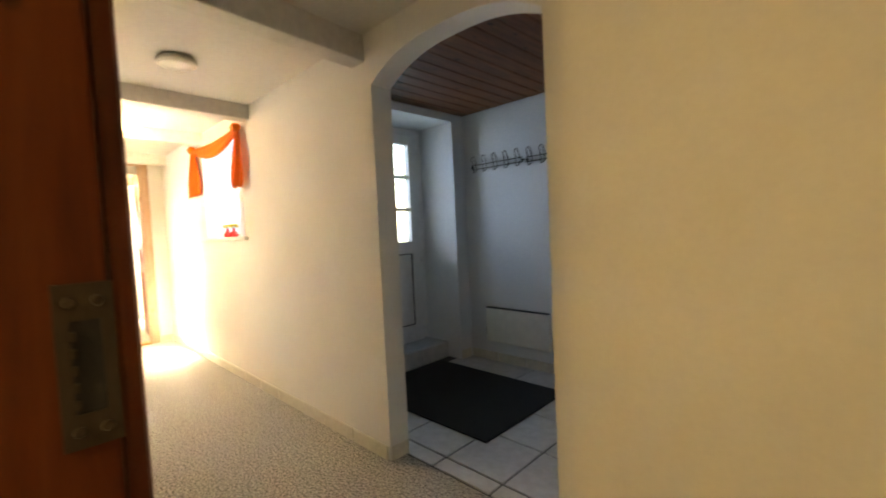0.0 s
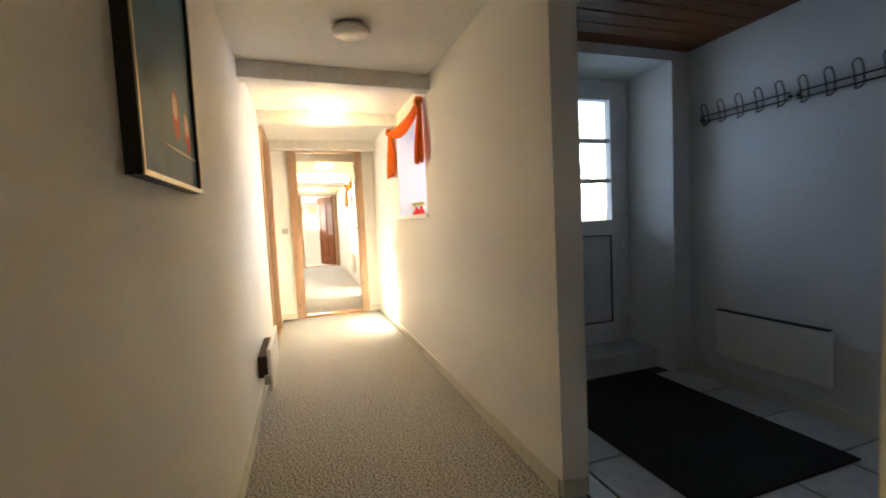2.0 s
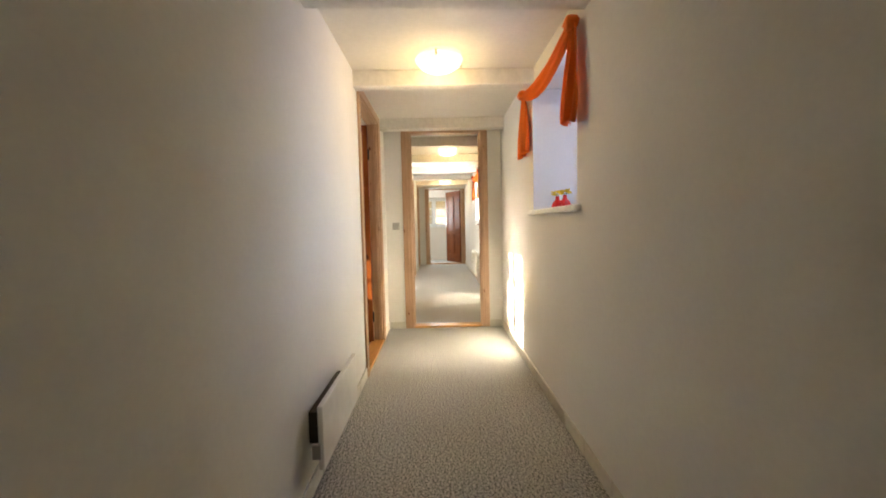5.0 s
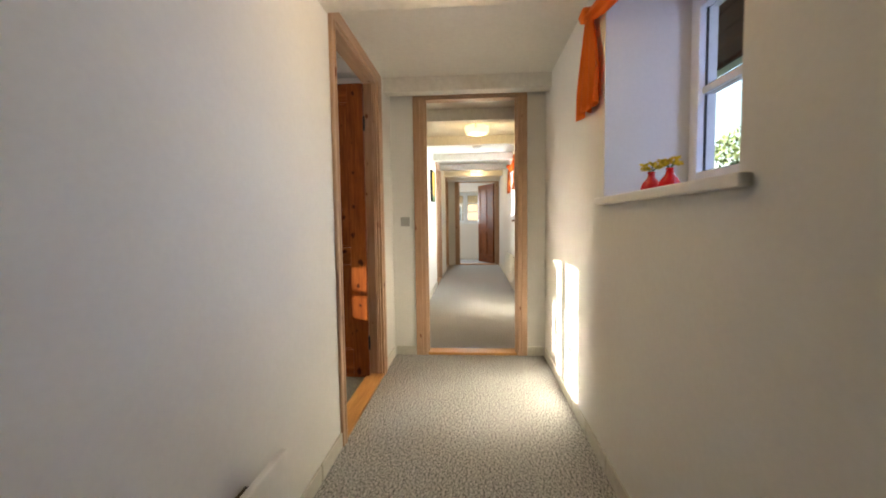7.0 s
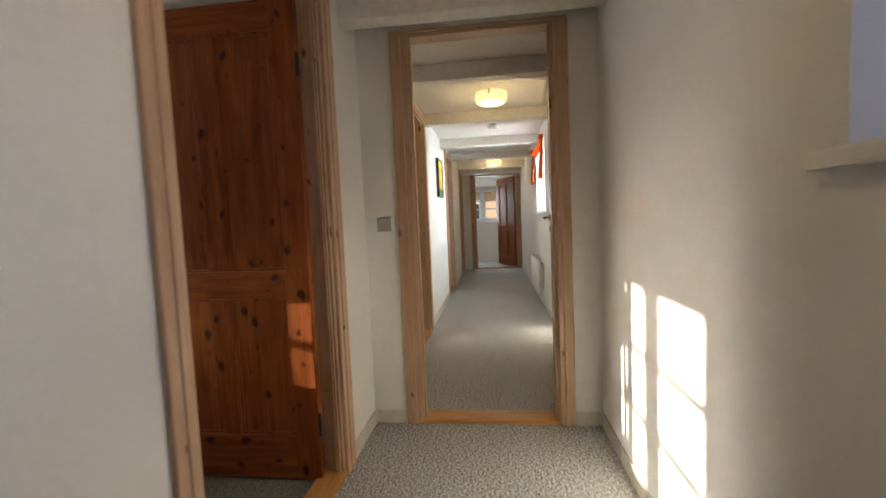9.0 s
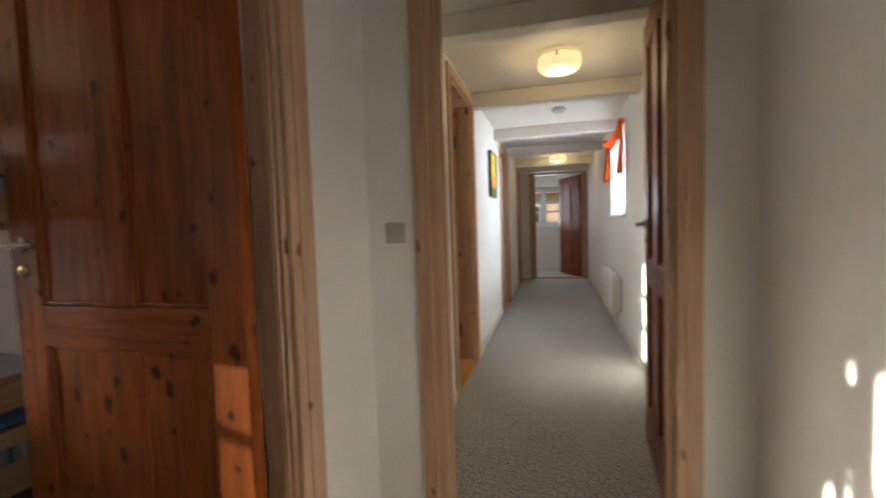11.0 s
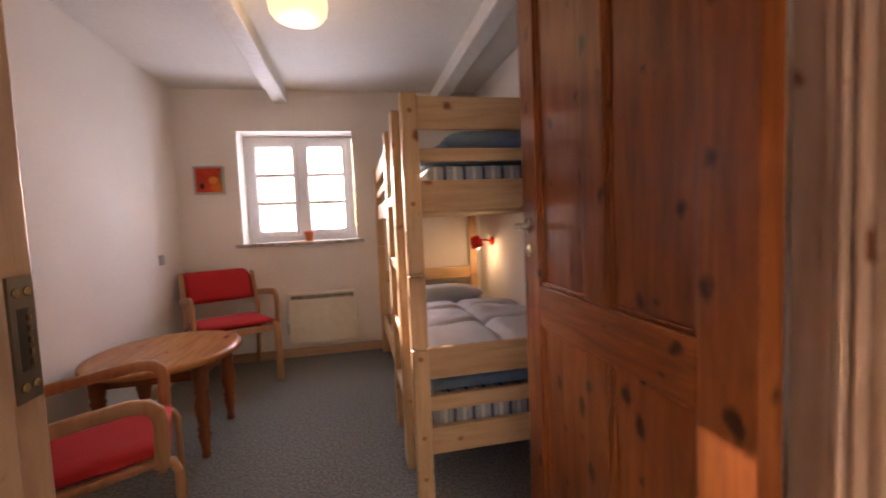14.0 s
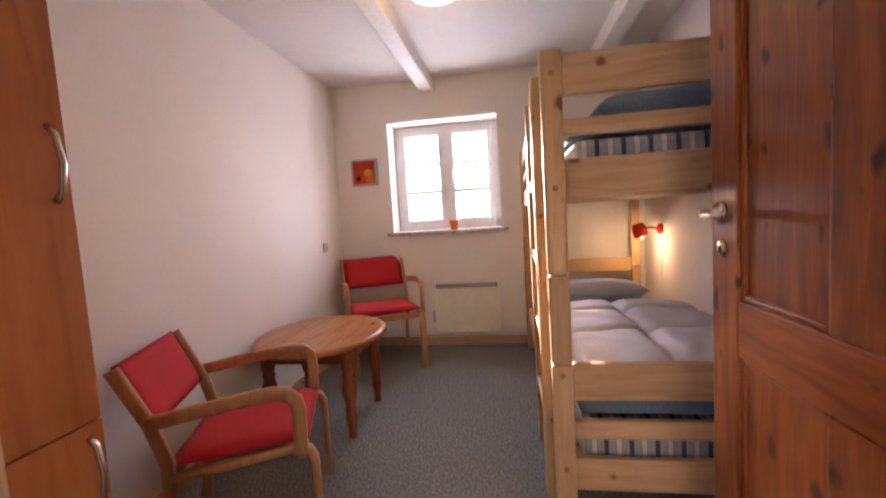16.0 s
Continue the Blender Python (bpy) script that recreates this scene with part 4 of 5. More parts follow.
# ---- pictures ----
def painted(name, ground, blobs, size):
    """A canvas: a ground tone with soft strokes and round daubs at (u, v, ru, rv, colour)."""
    m, n, l, b = material(name, 0.55)
    b.inputs["Specular IOR Level"].default_value = 0.2
    co = coords(n, l)
    wash = node(n, "ShaderNodeTexNoise", Scale=9.0, Detail=5.0)
    l.new(co, wash.inputs["Vector"])
    col = ramp(n, l, wash.outputs[0], [(0.3, tuple(c * 0.7 for c in ground)), (0.7, tuple(c * 1.25 for c in ground))])
    for u, v, ru, rv, colour in blobs:
        mp = n.new("ShaderNodeMapping")
        mp.vector_type = "TEXTURE"
        mp.inputs["Location"].default_value = (u, 0, v)
        mp.inputs["Scale"].default_value = (ru, 1000, rv)
        l.new(co, mp.inputs[0])
        ln = n.new("ShaderNodeVectorMath")
        ln.operation = "LENGTH"
        l.new(mp.outputs[0], ln.inputs[0])
        spot = ramp(n, l, ln.outputs["Value"], [(0.7, (1, 1, 1)), (1.0, (0, 0, 0))])
        col = mixed(n, l, spot, col, colour)
    l.new(col, b.inputs["Base Color"])
    bump(n, l, b, wash.outputs[0], 0.2, 0.002)
    return m


def picture(label, m, w, h, depth, side_mat, front_mat, canvas, lip=0.012):
    """A framed picture hung on the plane y = 0, facing +y; origin at its middle."""
    ob = thing("picture", label, "picture", m)
    t = 0.012
    part("frame", boxes([(-w / 2, -w / 2 + t, 0.001, depth, -h / 2, h / 2), (w / 2 - t, w / 2, 0.001, depth, -h / 2, h / 2), (-w / 2 + t, w / 2 - t, 0.001, depth, -h / 2, -h / 2 + t), (-w / 2 + t, w / 2 - t, 0.001, depth, h / 2 - t, h / 2)]), side_mat, ob)
    part("front_edge", boxes([(-w / 2, -w / 2 + lip, depth + 0.0005, depth + 0.004, -h / 2, h / 2), (w / 2 - lip, w / 2, depth + 0.0005, depth + 0.004, -h / 2, h / 2), (-w / 2 + lip, w / 2 - lip, depth + 0.0005, depth + 0.004, -h / 2, -h / 2 + lip), (-w / 2 + lip, w / 2 - lip, depth + 0.0005, depth + 0.004, h / 2 - lip, h / 2)], 0.001), front_mat, ob)
    part("canvas", box(-w / 2 + t + 0.001, w / 2 - t - 0.001, depth - 0.02, depth - 0.006, -h / 2 + t + 0.001, h / 2 - t - 0.001, 0.001), canvas, ob, "painted canvas")
    return ob


RED, PALE, TEAL = (0.62, 0.045, 0.02), (0.62, 0.5, 0.36), (0.03, 0.13, 0.21)
ART_BIG = painted("painting_birds", TEAL, [(-0.16, -0.275, 0.24, 0.004, (0.4, 0.42, 0.4)), (-0.055, -0.185, 0.036, 0.068, RED), (-0.052, -0.165, 0.024, 0.038, PALE), (-0.155, -0.21, 0.033, 0.064, RED), (-0.153, -0.19, 0.021, 0.036, PALE), (0.165, 0.19, 0.04, 0.085, (0.5, 0.12, 0.03)), (0.165, 0.21, 0.028, 0.05, (0.6, 0.28, 0.05))], 0.5)
picture("dark teal painting with red daubs in a black and gilt frame", pose(-1.80, WALL_L, 1.585), 0.49, 0.74, 0.03, FRAME_BLACK, FRAME_GOLD, ART_BIG)
ART_YELLOW = painted("painting_yellow", (0.80, 0.58, 0.05), [(0.0, -0.17, 0.3, 0.06, (0.06, 0.16, 0.03)), (-0.06, -0.06, 0.05, 0.1, (0.6, 0.12, 0.02)), (0.08, -0.08, 0.04, 0.08, (0.62, 0.1, 0.02)), (0.05, 0.1, 0.07, 0.04, (0.7, 0.3, 0.02))], 0.4)
picture("bright yellow and orange painting in a dark frame", pose(-8.95, WALL_L + 0.03, 1.585), 0.40, 0.45, 0.03, FRAME_BLACK, FRAME_BLACK, ART_YELLOW)
ART_SMALL = painted("painting_small", (0.55, 0.05, 0.02), [(-0.03, 0.0, 0.04, 0.035, (0.68, 0.28, 0.05)), (-0.06, -0.06, 0.06, 0.04, (0.62, 0.16, 0.02)), (0.055, -0.045, 0.022, 0.03, (0.02, 0.02, 0.02)), (-0.088, 0.0, 0.012, 0.08, (0.15, 0.2, 0.06))], 0.2)
picture("small red and orange picture in a grey frame by the window", pose(-3.85, BED_WALL, 1.511), 0.225, 0.225, 0.02, SWITCH_GREY, FRAME_GREY, ART_SMALL, 0.016)


# ---- bedroom furniture ----
def bunk_bed():
    ob = thing("bunk_bed", "pale pine bunk bed with pinned posts and plank ends", "bunk bed")
    x0, x1, ya, yb = -6.02, -5.150, -1.20, -3.33
    p = 0.062
    for x, y in ((x1, ya), (x1, yb), (x0, ya), (x0, yb)):
        xx0, xx1 = (x - p, x) if x == x1 else (x, x + p)
        yy0, yy1 = (y - 0.045, y) if y == ya else (y, y + 0.045)
        low = part("post", box(xx0, xx1, yy0, yy1, 0.0, 0.632, 0.006), PINE_BED, ob)
        part("post", box(xx0, xx1, yy0, yy1, 0.635, 0.907, 0.006), PINE_BED, ob)
        part("post", box(xx0, xx1, yy0, yy1, 0.910, 1.568, 0.010), PINE_BED, ob)
        for z in (0.14, 0.30, 0.60, 1.17, 1.50):
            part("bolt", lathe([(0.009, 0), (0.007, 0.002)], 10, "Y"), TABLE_WOOD, low, "", pose((xx0 + xx1) / 2, yy1 if y == ya else yy0, z, 0, 0, 0 if y == ya else 180))
    for y in (ya - 0.040, yb + 0.012):
        for z0, z1 in ((0.225, 0.328), (0.392, 0.449), (0.515, 0.632), (1.14, 1.254), (1.322, 1.370), (1.438, 1.556)):
            if y < -2 and z0 in (0.392, 1.322):
                continue
            if y < -2 and z0 == 0.515:
                z0, z1 = 0.60, 0.70
            part("end_plank", box(x0 + p + 0.0005, x1 - p - 0.0005, y, y + 0.026, z0, z1, 0.004), PINE_BED_X, ob)
    for x in (x1 - 0.045, x0 + 0.02):
        for z0, z1 in ((0.225, 0.328), (1.14, 1.254)):
            part("side_rail", box(x, x + 0.026, yb + 0.0455, ya - 0.0455, z0, z1, 0.004), PINE_BED_Y, ob)
    for z0, z1 in ((1.322, 1.370), (1.448, 1.556)):
        part("guard_rail", box(x1 - 0.042, x1 - 0.018, yb + 0.0455, ya - 0.50, z0, z1, 0.004), PINE_BED_Y, ob)
    for y in (-1.42, -1.80):
        part("ladder_stile", box(x1 - 0.0155, x1 + 0.019, y - 0.045, y + 0.045, 0.08, 1.548, 0.010), PINE_BED, ob)
    for z in (0.34, 0.62, 0.90, 1.18):
        part("ladder_rung", box(x1 - 0.012, x1 + 0.015, -1.7645, -1.4555, z, z + 0.04, 0.005), PINE_BED_Y, ob)
    for z in (0.205, 1.115):
        part("slat_base", boxes([(x0 + 0.05, x1 - 0.05, yb + 0.08 + k * 0.14, yb + 0.16 + k * 0.14, z + 0.022, z + 0.04) for k in range(14)]), PINE_BED_X, ob, "row of bed slats")
    return ob


bunk_bed()


def soft(w, l, h, seed, puff=0.35, segs=(14, 22), noise_amp=0.012, crease=0.0, seams=()):
    """A cushion-like slab, rounded at its rim and rumpled on top; origin at its base middle."""
    bm = bmesh.new()
    nx, ny = segs

    def height(u, v):
        e = (1 - abs(2 * u - 1) ** 4) * (1 - abs(2 * v - 1) ** 4)
        return e ** puff
    top, bot = [], []
    for i in range(nx + 1):
        top.append([]), bot.append([])
        for j in range(ny + 1):
            u, v = i / nx, j / ny
            x, y = (u - 0.5) * w, (v - 0.5) * l
            k = height(u, v)
            z = h * (0.5 + 0.5 * k) + noise_amp * noise.noise(Vector((x * 7 + seed, y * 7, seed))) * k
            z -= crease * k * math.exp(-((x - 0.02) / 0.024) ** 2)
            z -= sum(crease * 0.8 * k * math.exp(-((y - at) / 0.022) ** 2) for at in seams)
            top[-1].append(bm.verts.new((x, y, z)))
            bot[-1].append(bm.verts.new((x, y, h * 0.5 * (1 - k))) if 0 < i < nx and 0 < j < ny else top[-1][-1])
    for i in range(nx):
        for j in range(ny):
            for g, flip in ((top, False), (bot, True)):
                vs = [g[i][j], g[i + 1][j], g[i + 1][j + 1], g[i][j + 1]]
                f = bm.faces.new(list(reversed(vs)) if flip else vs)
                f.smooth = True
    return bm


MID_X = -5.585
for z, tone in ((0.246, "lower"), (1.156, "upper")):
    solid("mattress", box(MID_X - 0.335, MID_X + 0.335, -3.26, -1.255, z + 0.001, z + 0.155, 0.02), TICKING, "striped grey and cream ticking mattress on the bunk slats", "mattress", "bunk mattresses")
solid("blanket", soft(0.68, 1.92, 0.075, 4, 0.2), BLUE_DARK, "slate blue cover spread over the lower mattress", "blanket", m=pose(MID_X, -2.25, 0.402))
solid("blanket", soft(0.68, 1.92, 0.05, 6, 0.2), BLUE_DARK, "slate blue cover spread over the upper mattress", "blanket", m=pose(MID_X, -2.25, 1.310))
solid("duvet", soft(0.68, 1.02, 0.165, 9, 0.22, (44, 60), 0.016, 0.030, (-0.24, 0.12)), PALE_LINEN, "folded pale grey-blue duvet on the lower bunk", "duvet", m=pose(MID_X, -1.79, 0.455))
solid("pillow", soft(0.56, 0.44, 0.15, 12, 0.5), BLUE_LINEN, "plump grey-blue pillow at the head of the lower bunk", "pillow", m=pose(MID_X - 0.0, -2.80, 0.475, 8))
solid("duvet", soft(0.58, 0.80, 0.13, 15, 0.4, noise_amp=0.025), BLUE_DARK, "rolled slate-blue duvet on the upper bunk", "duvet", m=pose(MID_X - 0.04, -1.72, 1.355))


def reading_lamp():
    ob = thing("wall_lamp", "small red bedside wall lamp, switched on", "lamp", pose(-5.96, -3.03, 0.925))
    part("wall_plate", lathe([(0.035, 0), (0.035, 0.02), (0.028, 0.026)], 20, "X"), LAMP_RED, ob, "", pose(-0.129, 0, 0))
    part("arm", sweep([(-0.105, 0, 0), (-0.06, 0, 0.012), (-0.02, 0, 0.01)], 0.008, 0.008, (0, 1, 0), True), LAMP_RED, ob)
    s = part("shade", lathe([(0.025, 0.045), (0.042, 0.03), (0.048, 0.0), (0.05, -0.05), (0.046, -0.05), (0.044, 0.0), (0.02, 0.03)], 24), LAMP_RED, ob, "round red metal shade", pose(0.02, 0, 0.0, 0, 18, 0))
    part("bulb", lathe([(0.012, 0.0), (0.024, -0.025), (0.028, -0.04), (0.02, -0.056), (0.005, -0.061)], 16), BULB, s, "glowing bulb")
    part("cable", sweep([(-0.12, 0, -0.03), (-0.125, 0.01, -0.12), (-0.125, 0.005, -0.22), (-0.12, 0.0, -0.33)], 0.003, 0.003, (0, 1, 0), True), WHITE_ENAMEL, ob)


reading_lamp()


def turned_table():
    ob = thing("table", "low oval knotty pine table with turned legs", "table", pose(-3.975, -2.11, 0))
    bm = lathe([(0.97, 0.468), (1.0, 0.475), (1.0, 0.490), (0.985, 0.498), (0.9, 0.50)], 48)
    bmesh.ops.scale(bm, vec=(0.35, 0.40, 1), verts=bm.verts)
    part("tabletop", bm, TABLE_WOOD, ob)
    for x in (-0.22, 0.22):
        part("apron", box(x - 0.011, x + 0.011, -0.175, 0.175, 0.39, 0.4675, 0.004), LEG_WOOD, ob)
    for y in (-0.21, 0.21):
        part("apron", box(-0.185, 0.185, y - 0.011, y + 0.011, 0.39, 0.4675, 0.004), LEG_WOOD, ob)
    prof = [(0.019, 0.0), (0.024, 0.012), (0.018, 0.03), (0.025, 0.08), (0.033, 0.115), (0.026, 0.135), (0.033, 0.15), (0.024, 0.165), (0.038, 0.235), (0.040, 0.265), (0.028, 0.315), (0.035, 0.33), (0.028, 0.345), (0.035, 0.37), (0.035, 0.4673)]
    for x, y in ((-0.22, -0.21), (-0.22, 0.21), (0.22, -0.21), (0.22, 0.21)):
        part("leg", lathe(prof, 18), LEG_WOOD, ob, "", pose(x, y, 0))
    return ob


turned_table()


def armchair(label, m):
    """A bent beech armchair facing +y, with red wool seat and back."""
    ob = thing("armchair", label, "chair", m, "armchairs")
    for s in (-1, 1):
        x = 0.26 * s
        # the arm bending down to the seat rail, the raked back leg, and the rail bending into the front leg
        front = [(x, 0.205, 0.388), (x, 0.21, 0.46), (x, 0.212, 0.545), (x, 0.205, 0.58), (x, 0.178, 0.606), (x, 0.13, 0.614), (x, 0.0, 0.602), (x, -0.14, 0.585), (x, -0.255, 0.569)]
        part("arm", sweep(front, 0.0225, 0.0135, (1, 0, 0)), CHAIR_WOOD, ob)
        back = [(x * 0.93, -0.29, 0.0), (x * 0.93, -0.215, 0.34), (x * 0.93, -0.215, 0.42), (x * 0.93, -0.255, 0.56), (x * 0.93, -0.345, 0.755)]
        part("back_leg", sweep(back, 0.021, 0.0125, (1, 0, 0)), CHAIR_WOOD, ob)
        rail = [(x * 0.93, -0.21, 0.37), (x * 0.93, 0.0, 0.385), (x * 0.93, 0.19, 0.405), (x * 0.93, 0.235, 0.39), (x * 0.93, 0.25, 0.355), (x * 0.93, 0.252, 0.0)]
        part("seat_rail", sweep(rail, 0.0125, 0.021, (1, 0, 0)), CHAIR_WOOD, ob)
    part("cross_rail", box(-0.228, 0.228, 0.19, 0.215, 0.35, 0.39, 0.004), CHAIR_WOOD, ob)
    part("cross_rail", box(-0.228, 0.228, -0.225, -0.20, 0.35, 0.39, 0.004), CHAIR_WOOD, ob)
    part("seat", soft(0.48, 0.46, 0.06, 3, 0.22, (10, 10), 0.003), RED_CLOTH, ob, "red wool seat pad", pose(0, 0.005, 0.385, 2.5))
    part("backrest", soft(0.47, 0.25, 0.035, 5, 0.2, (10, 10), 0.002), RED_CLOTH, ob, "red wool back pad", pose(0, -0.284, 0.655, 114))
    return ob


armchair("bent beech armchair with red wool pads beside the wardrobe", pose(-4.065, -1.30, 0, 0, 0, 111) @ Matrix.Scale(0.94, 4))
armchair("bent beech armchair with red wool pads in the window corner", pose(-4.04, -3.015, 0, 0, 0, 27) @ Matrix.Scale(1.04, 4))


def wardrobe():
    ob = thing("wardrobe", "tall reddish wood wardrobe with curved steel handles", "wardrobe", pose(EAST - 0.001, -0.45, 0))
    d, w, h = 0.50, 0.52, 2.05
    part("body", box(-d + 0.02, -0.001, -w / 2, w / 2, 0.05, h, 0.003), WARDROBE_WOOD, ob)
    part("plinth", box(-d + 0.05, -0.01, -w / 2 + 0.01, w / 2 - 0.01, 0.0, 0.0495, 0.003), WARDROBE_WOOD, ob)
    for z0, z1, hz in ((0.06, 0.70, 0.59), (0.704, h - 0.005, 1.27)):
        door = part("door", box(-d, -d + 0.0195, -w / 2, w / 2, z0, z1, 0.002), WARDROBE_WOOD, ob)
        yy = -w / 2 + 0.035
        part("handle", sweep([(-d, yy, hz - 0.08), (-d - 0.018, yy, hz - 0.06), (-d - 0.028, yy, hz), (-d - 0.018, yy, hz + 0.06), (-d, yy, hz + 0.08)], 0.006, 0.006, (0, 1, 0)), CHROME, door, "curved steel bow handle")
    return ob


wardrobe()

# bedroom skirting and flower pot
structure("baseboard", box(WEST + 0.001, EAST - 0.001, BED_WALL + 0.0005, BED_WALL + 0.016, 0.0, 0.075, 0.004), PINE_PINK_X, "varnished pine skirting under the bedroom window")
structure("baseboard", box(EAST - 0.016, EAST - 0.0005, BED_WALL + 0.017, -0.72, 0.0, 0.075, 0.004), PINE_PINK_Y, "varnished pine skirting")
pot = thing("flower_pot", "small orange flower pot on the bedroom sill", "pot", pose(-4.585, BED_WALL - 0.05, 0.985))
part("body", lathe([(0.028, 0), (0.036, 0.06), (0.042, 0.062), (0.042, 0.082), (0.037, 0.082), (0.034, 0.07), (0.01, 0.068)], 22), ORANGE_GLAZE, pot)


# ---- corridor window dressing ----
def bottle_vase(x, y, seed):
    ob = thing("vase", "small red glazed vase with yellow flowers on the window sill", "vase", pose(x, y, 1.165) @ Matrix.Scale(0.8, 4), "sill vases")
    part("body", lathe([(0.03, 0), (0.042, 0.01), (0.046, 0.025), (0.036, 0.05), (0.018, 0.072), (0.014, 0.09), (0.019, 0.098), (0.012, 0.097)], 22), RED_GLAZE, ob)
    rng = random.Random(seed)
    for k in range(6):
        a = k * 1.05 + rng.uniform(-0.3, 0.3)
        tip = (0.032 * math.cos(a), 0.032 * math.sin(a), 0.118 + rng.uniform(-0.010, 0.014))
        st = part("stem", sweep([(0, 0, 0.085), (tip[0] * 0.4, tip[1] * 0.4, 0.11), tip], 0.002, 0.002, (0, 1, 0), True), GREEN_STEM, ob)
        bm = bmesh.new()
        for j in range(14):
            b = j * 0.9
            c = Vector(tip) + Vector((0.012 * math.cos(b), 0.012 * math.sin(b), 0.003 * (j % 3)))
            q = Euler((rng.uniform(-0.8, 0.8), rng.uniform(-0.8, 0.8), b)).to_matrix()
            bm.faces.new([bm.verts.new(c + q @ Vector(v)) for v in ((-0.013, 0, 0), (0, -0.009, 0.005), (0.013, 0, 0.003), (0, 0.009, 0.005))])
        part("blossom", bm, YELLOW_PETAL, st, "yellow petals")
    return ob


bottle_vase(-4.32, WALL_R + 0.10, 1)
bottle_vase(-4.195, WALL_R + 0.11, 2)


def scarf(label, x_left, x_right, y, z_l, z_r, drop_l, drop_r, w_l, w_r):
    """A knotted chiffon scarf: two tails and a slack swag between two pegs on the wall."""
    ob = thing("curtain", label, "curtain")

    def tail(x, z, drop, w, seed, bag=False):
        bm = bmesh.new()
        rows, cols = 14, 22
        grid = []
        for i in range(rows + 1):
            v = i / rows
            half = 0.028 + (w / 2 - 0.028) * min(1, v * 1.5) ** 0.8
            if bag:
                half *= 1 - 0.45 * max(0, (v - 0.8) / 0.2) ** 2
            line = []
            for j in range(cols + 1):
                u = j / cols * 2 - 1
                fold = 0.020 * math.sin(u * 9 + seed + v * 1.2) * (0.4 + 0.6 * v) - (0.035 * (1 - u * u) * v if bag else 0)
                line.append(bm.verts.new((x + u * half + 0.012 * math.sin(3 * v + seed), y - 0.032 + fold, z - v * drop - 0.012 * math.sin(u * 5 + seed) * v)))
            grid.append(line)
        for a, b in zip(grid, grid[1:]):
            for j in range(cols):
                f = bm.faces.new((a[j], a[j + 1], b[j + 1], b[j]))
                f.smooth = True
        bmesh.ops.solidify(bm, geom=bm.faces, thickness=0.002)
        return bm
    part("tail", tail(x_left, z_l, drop_l, w_l, 0.5), ORANGE_CLOTH, ob)
    part("tail", tail(x_right, z_r, drop_r, w_r, 2.1, True), ORANGE_CLOTH, ob)
    bm = bmesh.new()
    rows, cols = 10, 26
    grid = []
    for i in range(rows + 1):
        v = i / rows
        line = []
        for j in range(cols + 1):
            u = j / cols
            x = x_left + (x_right - x_left) * u
            sag = math.sin(math.pi * u)
            zt = z_l + (z_r - z_l) * u + 0.01 - 0.03 * sag
            depth = 0.045 + 0.075 * sag
            line.append(bm.verts.new((x, y - 0.03 - 0.028 * math.sin(math.pi * v) - 0.008 * math.sin(v * 14 + u * 3), zt - depth * v)))
        grid.append(line)
    for a, b in zip(grid, grid[1:]):
        for j in range(cols):
            f = bm.faces.new((a[j], a[j + 1], b[j + 1], b[j]))
            f.smooth = True
    bmesh.ops.solidify(bm, geom=bm.faces, thickness=0.002)
    part("swag", bm, ORANGE_CLOTH, ob)
    for x, z in ((x_left, z_l), (x_right, z_r)):
        k = part("knot", soft(0.075, 0.06, 0.065, x, 0.5, (8, 8), 0.01), ORANGE_CLOTH, ob, "", pose(x, y - 0.04, z - 0.03))
        part("peg", lathe([(0.008, 0), (0.008, 0.03)], 10, "Y"), CHROME, k, "", pose(0, 0.005, 0.03))
    return ob


scarf("orange chiffon scarf knotted over the corridor window", -4.70, -3.60, WALL_R, 1.985, 1.975, 0.42, 0.44, 0.30, 0.22)
scarf("orange chiffon scarf knotted over the far corridor window", -9.75, -8.62, 1.20, 1.95, 1.94, 0.42, 0.44, 0.30, 0.24)


# ---- lobby things ----
mat_ob = solid("doormat", box(-2.87, -1.70, 1.57, 2.43, 0.0005, 0.012, 0.004), MAT_RUBBER, "large black ribbed doormat on the tiles", "doormat")


def coat_rack(m):
    ob = thing("coat_rack", "dark wire coat rack with looped hooks on the lobby wall", "coat rack", m, "coat racks")
    for z in (0.0, 0.035):
        part("rail", sweep([(-0.26, 0.02, z), (0.26, 0.02, z)], 0.004, 0.004, (0, 0, 1), True), DARK_METAL, ob)
    for x in (-0.255, 0.255):
        part("wall_fixing", lathe([(0.009, 0.0), (0.009, 0.022)], 10, "Y"), DARK_METAL, ob, "", pose(x, 0, 0.017))
    for k in range(5):
        x = -0.22 + 0.11 * k
        loop = [(x - 0.016, 0.022, -0.01), (x - 0.018, 0.03, 0.05)] + [(x + 0.018 * math.cos(a), 0.045, 0.085 + 0.02 * math.sin(a)) for a in (3.14, 2.4, 1.57, 0.75, 0)] + [(x + 0.018, 0.03, 0.05), (x + 0.016, 0.022, -0.01), (x + 0.008, 0.04, -0.028), (x - 0.008, 0.04, -0.028), (x - 0.016, 0.022, -0.01)]
        part("hook", sweep(loop, 0.0035, 0.0035, (0, 1, 0.2), True), DARK_METAL, ob)
    return ob


rack = coat_rack(pose(-2.41, HOOK_WALL, 1.645, 0, 0, 180))
copy_thing(rack, pose(-1.86, HOOK_WALL, 1.638, 0, 0, 180))


# ---- tiles, last ----
def tile_mesh(name, w, d, h, mat, bev=0.004):
    return mesh_of(box(0, w, 0, d, 0, h, bev), name, mat)


def lay(me, parent, m, name="tile"):
    ob = new(name, me)
    ob.parent = parent
    ob.matrix_basis = m
    return ob


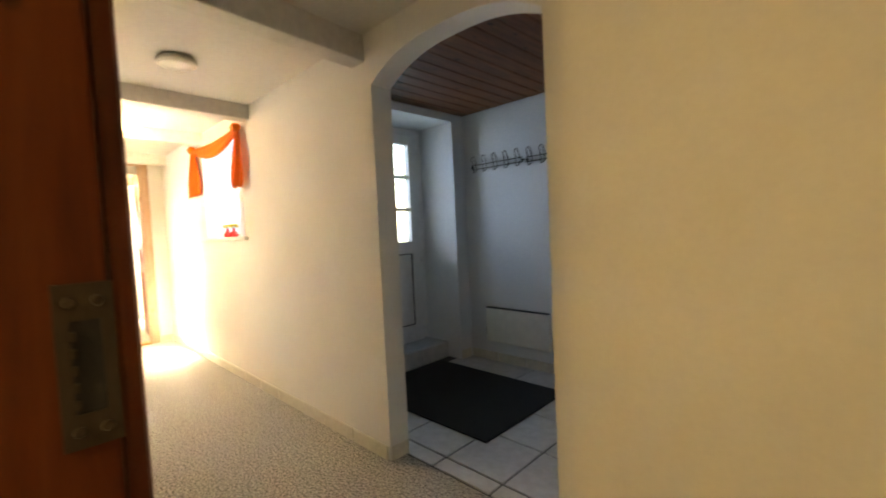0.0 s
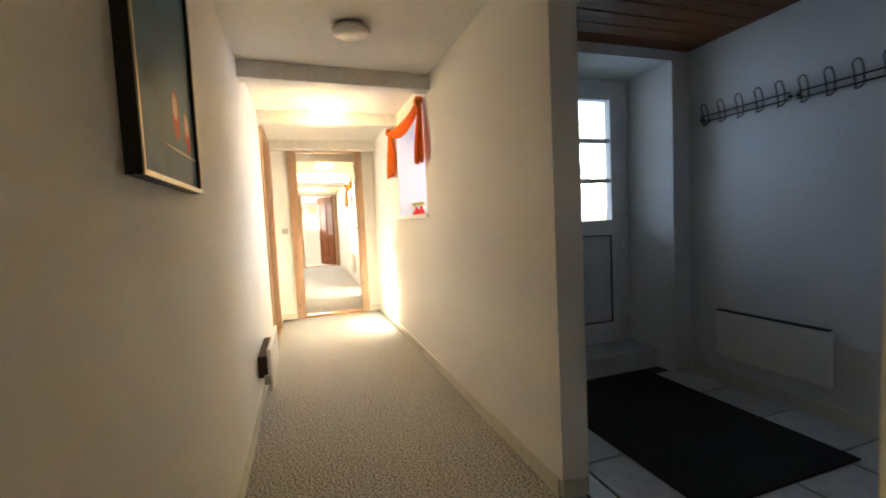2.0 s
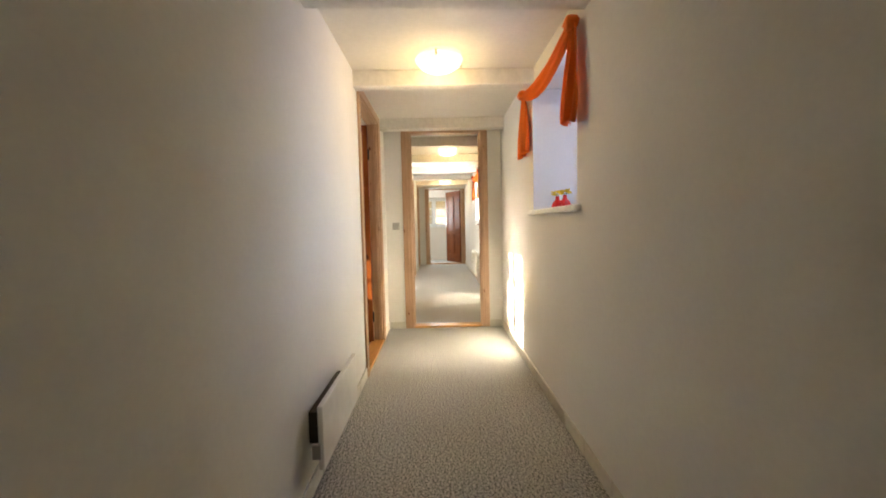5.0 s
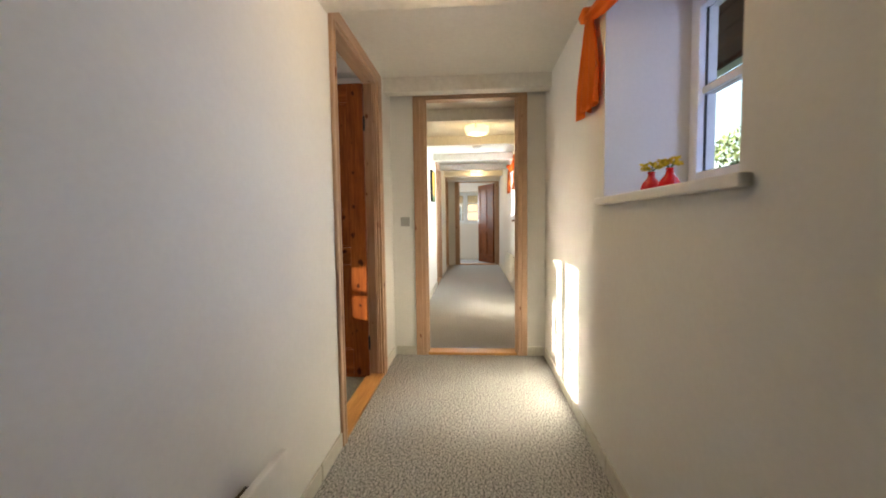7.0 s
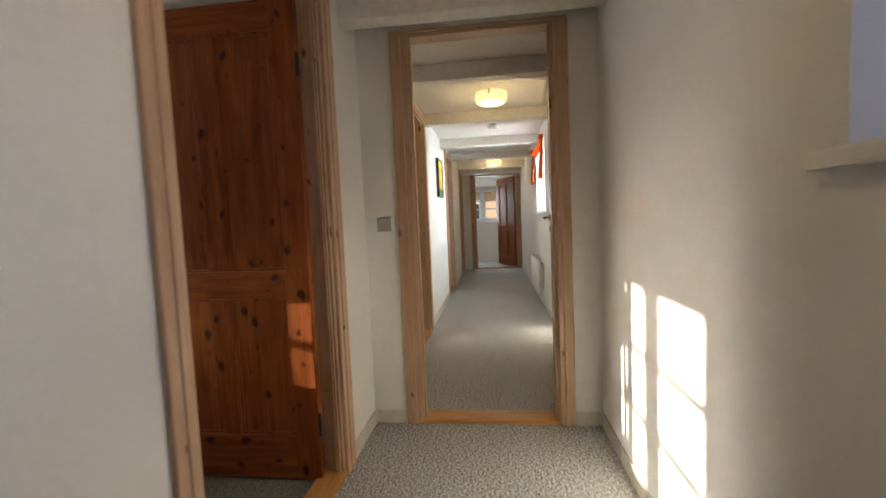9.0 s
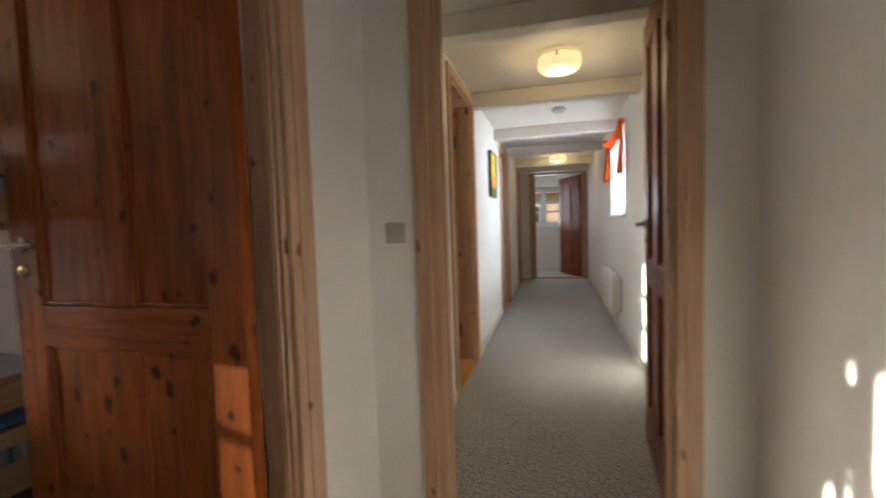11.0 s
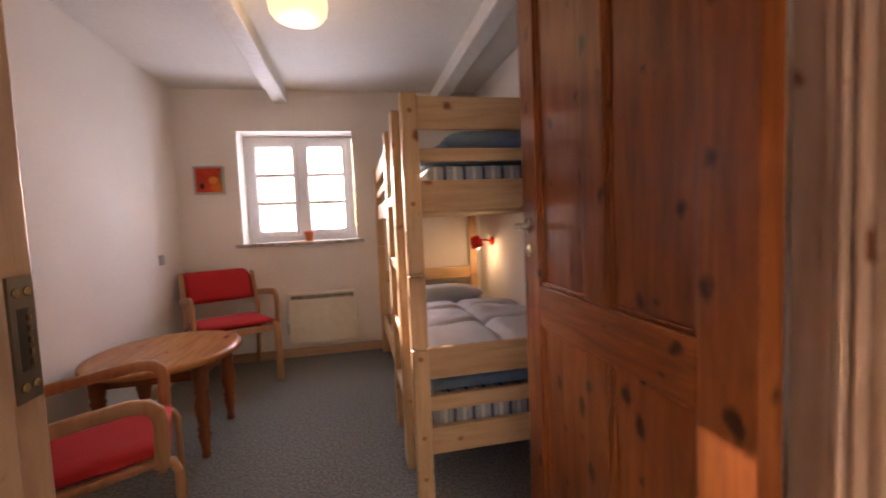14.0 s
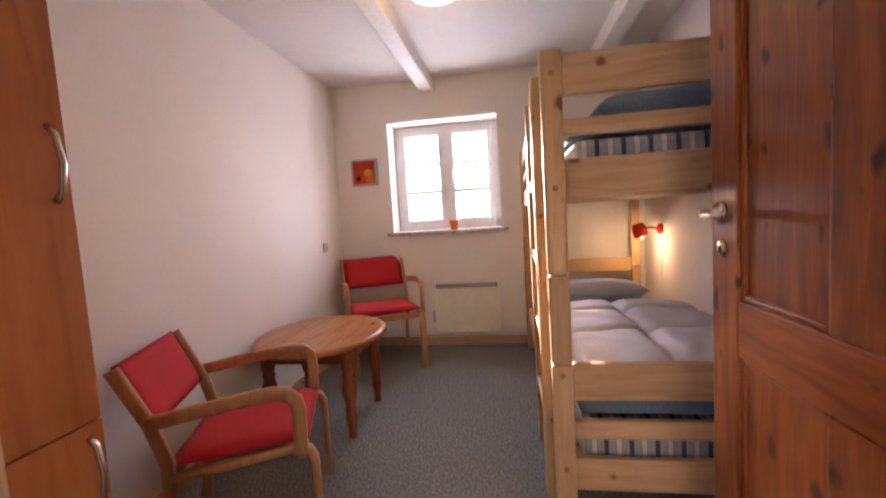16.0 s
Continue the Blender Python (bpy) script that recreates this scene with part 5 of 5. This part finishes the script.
lobby_floor = thing("floor_lobby", "white glazed floor tiles with wide dark joints", "", kind="structure")
big_tile = tile_mesh("floor_tile", 0.338, 0.333, 0.009, FLOOR_TILE, 0.003)
slim_tile = tile_mesh("floor_tile_cut", 0.338, 0.088, 0.009, FLOOR_TILE, 0.003)
for i in range(7):
    x = -2.828 + 0.35 * i + 0.006
    lay(slim_tile, lobby_floor, pose(x, 1.250, -0.009))
    for j in range(4):
        lay(big_tile, lobby_floor, pose(x, 1.351 + 0.345 * j, -0.009))
step_top = tile_mesh("step_tile", 0.34, 0.322, 0.012, FLOOR_TILE, 0.003)
step_front = tile_mesh("step_front_tile", 0.012, 0.322, 0.128, FLOOR_TILE, 0.003)
step = bpy.data.objects["lobby_step"]
for j in range(3):
    lay(step_top, step, pose(-3.258, 1.586 + 0.33 * j, 0.1285))
    lay(step_front, step, pose(-2.9295, 1.586 + 0.33 * j, 0.001))


def skirting(label, along, start, end, face, out, height=0.072, pitch=0.30):
    """A run of skirting tiles along a wall face; out: the side the tiles stand on."""
    ob = thing("baseboard", label, "", kind="structure")
    n = max(1, round(abs(end - start) / pitch))
    w = abs(end - start) / n
    t = 0.010
    lo = min(start, end)
    me = tile_mesh("skirting_tile", w - 0.012, t, height, BASE_TILE, 0.003) if along == "x" else tile_mesh("skirting_tile", t, w - 0.012, height, BASE_TILE, 0.003)
    f = face + 0.0005 if out > 0 else face - t - 0.0005
    for k in range(n):
        u = lo + k * w + 0.006
        lay(me, ob, pose(u, f, 0) if along == "x" else pose(f, u, 0))


CREAM_RUN = "cream ceramic skirting tiles along the corridor"
skirting(CREAM_RUN, "x", -6.005, -1.976, WALL_R, -1)
skirting(CREAM_RUN, "x", -1.019, 1.2, WALL_R, -1)
skirting(CREAM_RUN, "y", 1.141, 1.259, -1.965, 1, pitch=0.12)
skirting(CREAM_RUN, "y", 1.141, 1.259, -1.03, -1, pitch=0.12)
skirting(CREAM_RUN, "x", -6.005, -5.65, WALL_L, 1)
skirting(CREAM_RUN, "x", -4.635, -0.80, WALL_L, 1)
skirting(CREAM_RUN, "y", WALL_L + 0.012, 0.132, -6.02, 1)
skirting(CREAM_RUN, "y", 0.998, WALL_R - 0.012, -6.02, 1)
skirting(CREAM_RUN, "x", -12.94, -6.14, 1.20, -1)
skirting(CREAM_RUN, "x", -9.66, -7.97, WALL_L + 0.03, 1)
skirting(CREAM_RUN, "x", -7.14, -6.14, WALL_L + 0.03, 1)
skirting(CREAM_RUN, "x", -12.05, -10.6, WALL_L + 0.03, 1)
WHITE_RUN = "pale ceramic skirting tiles in the lobby"
skirting(WHITE_RUN, "x", -2.76, -0.51, HOOK_WALL, -1, 0.075)
skirting(WHITE_RUN, "y", 2.576, 2.707, DOOR_WALL, 1, 0.075, 0.17)
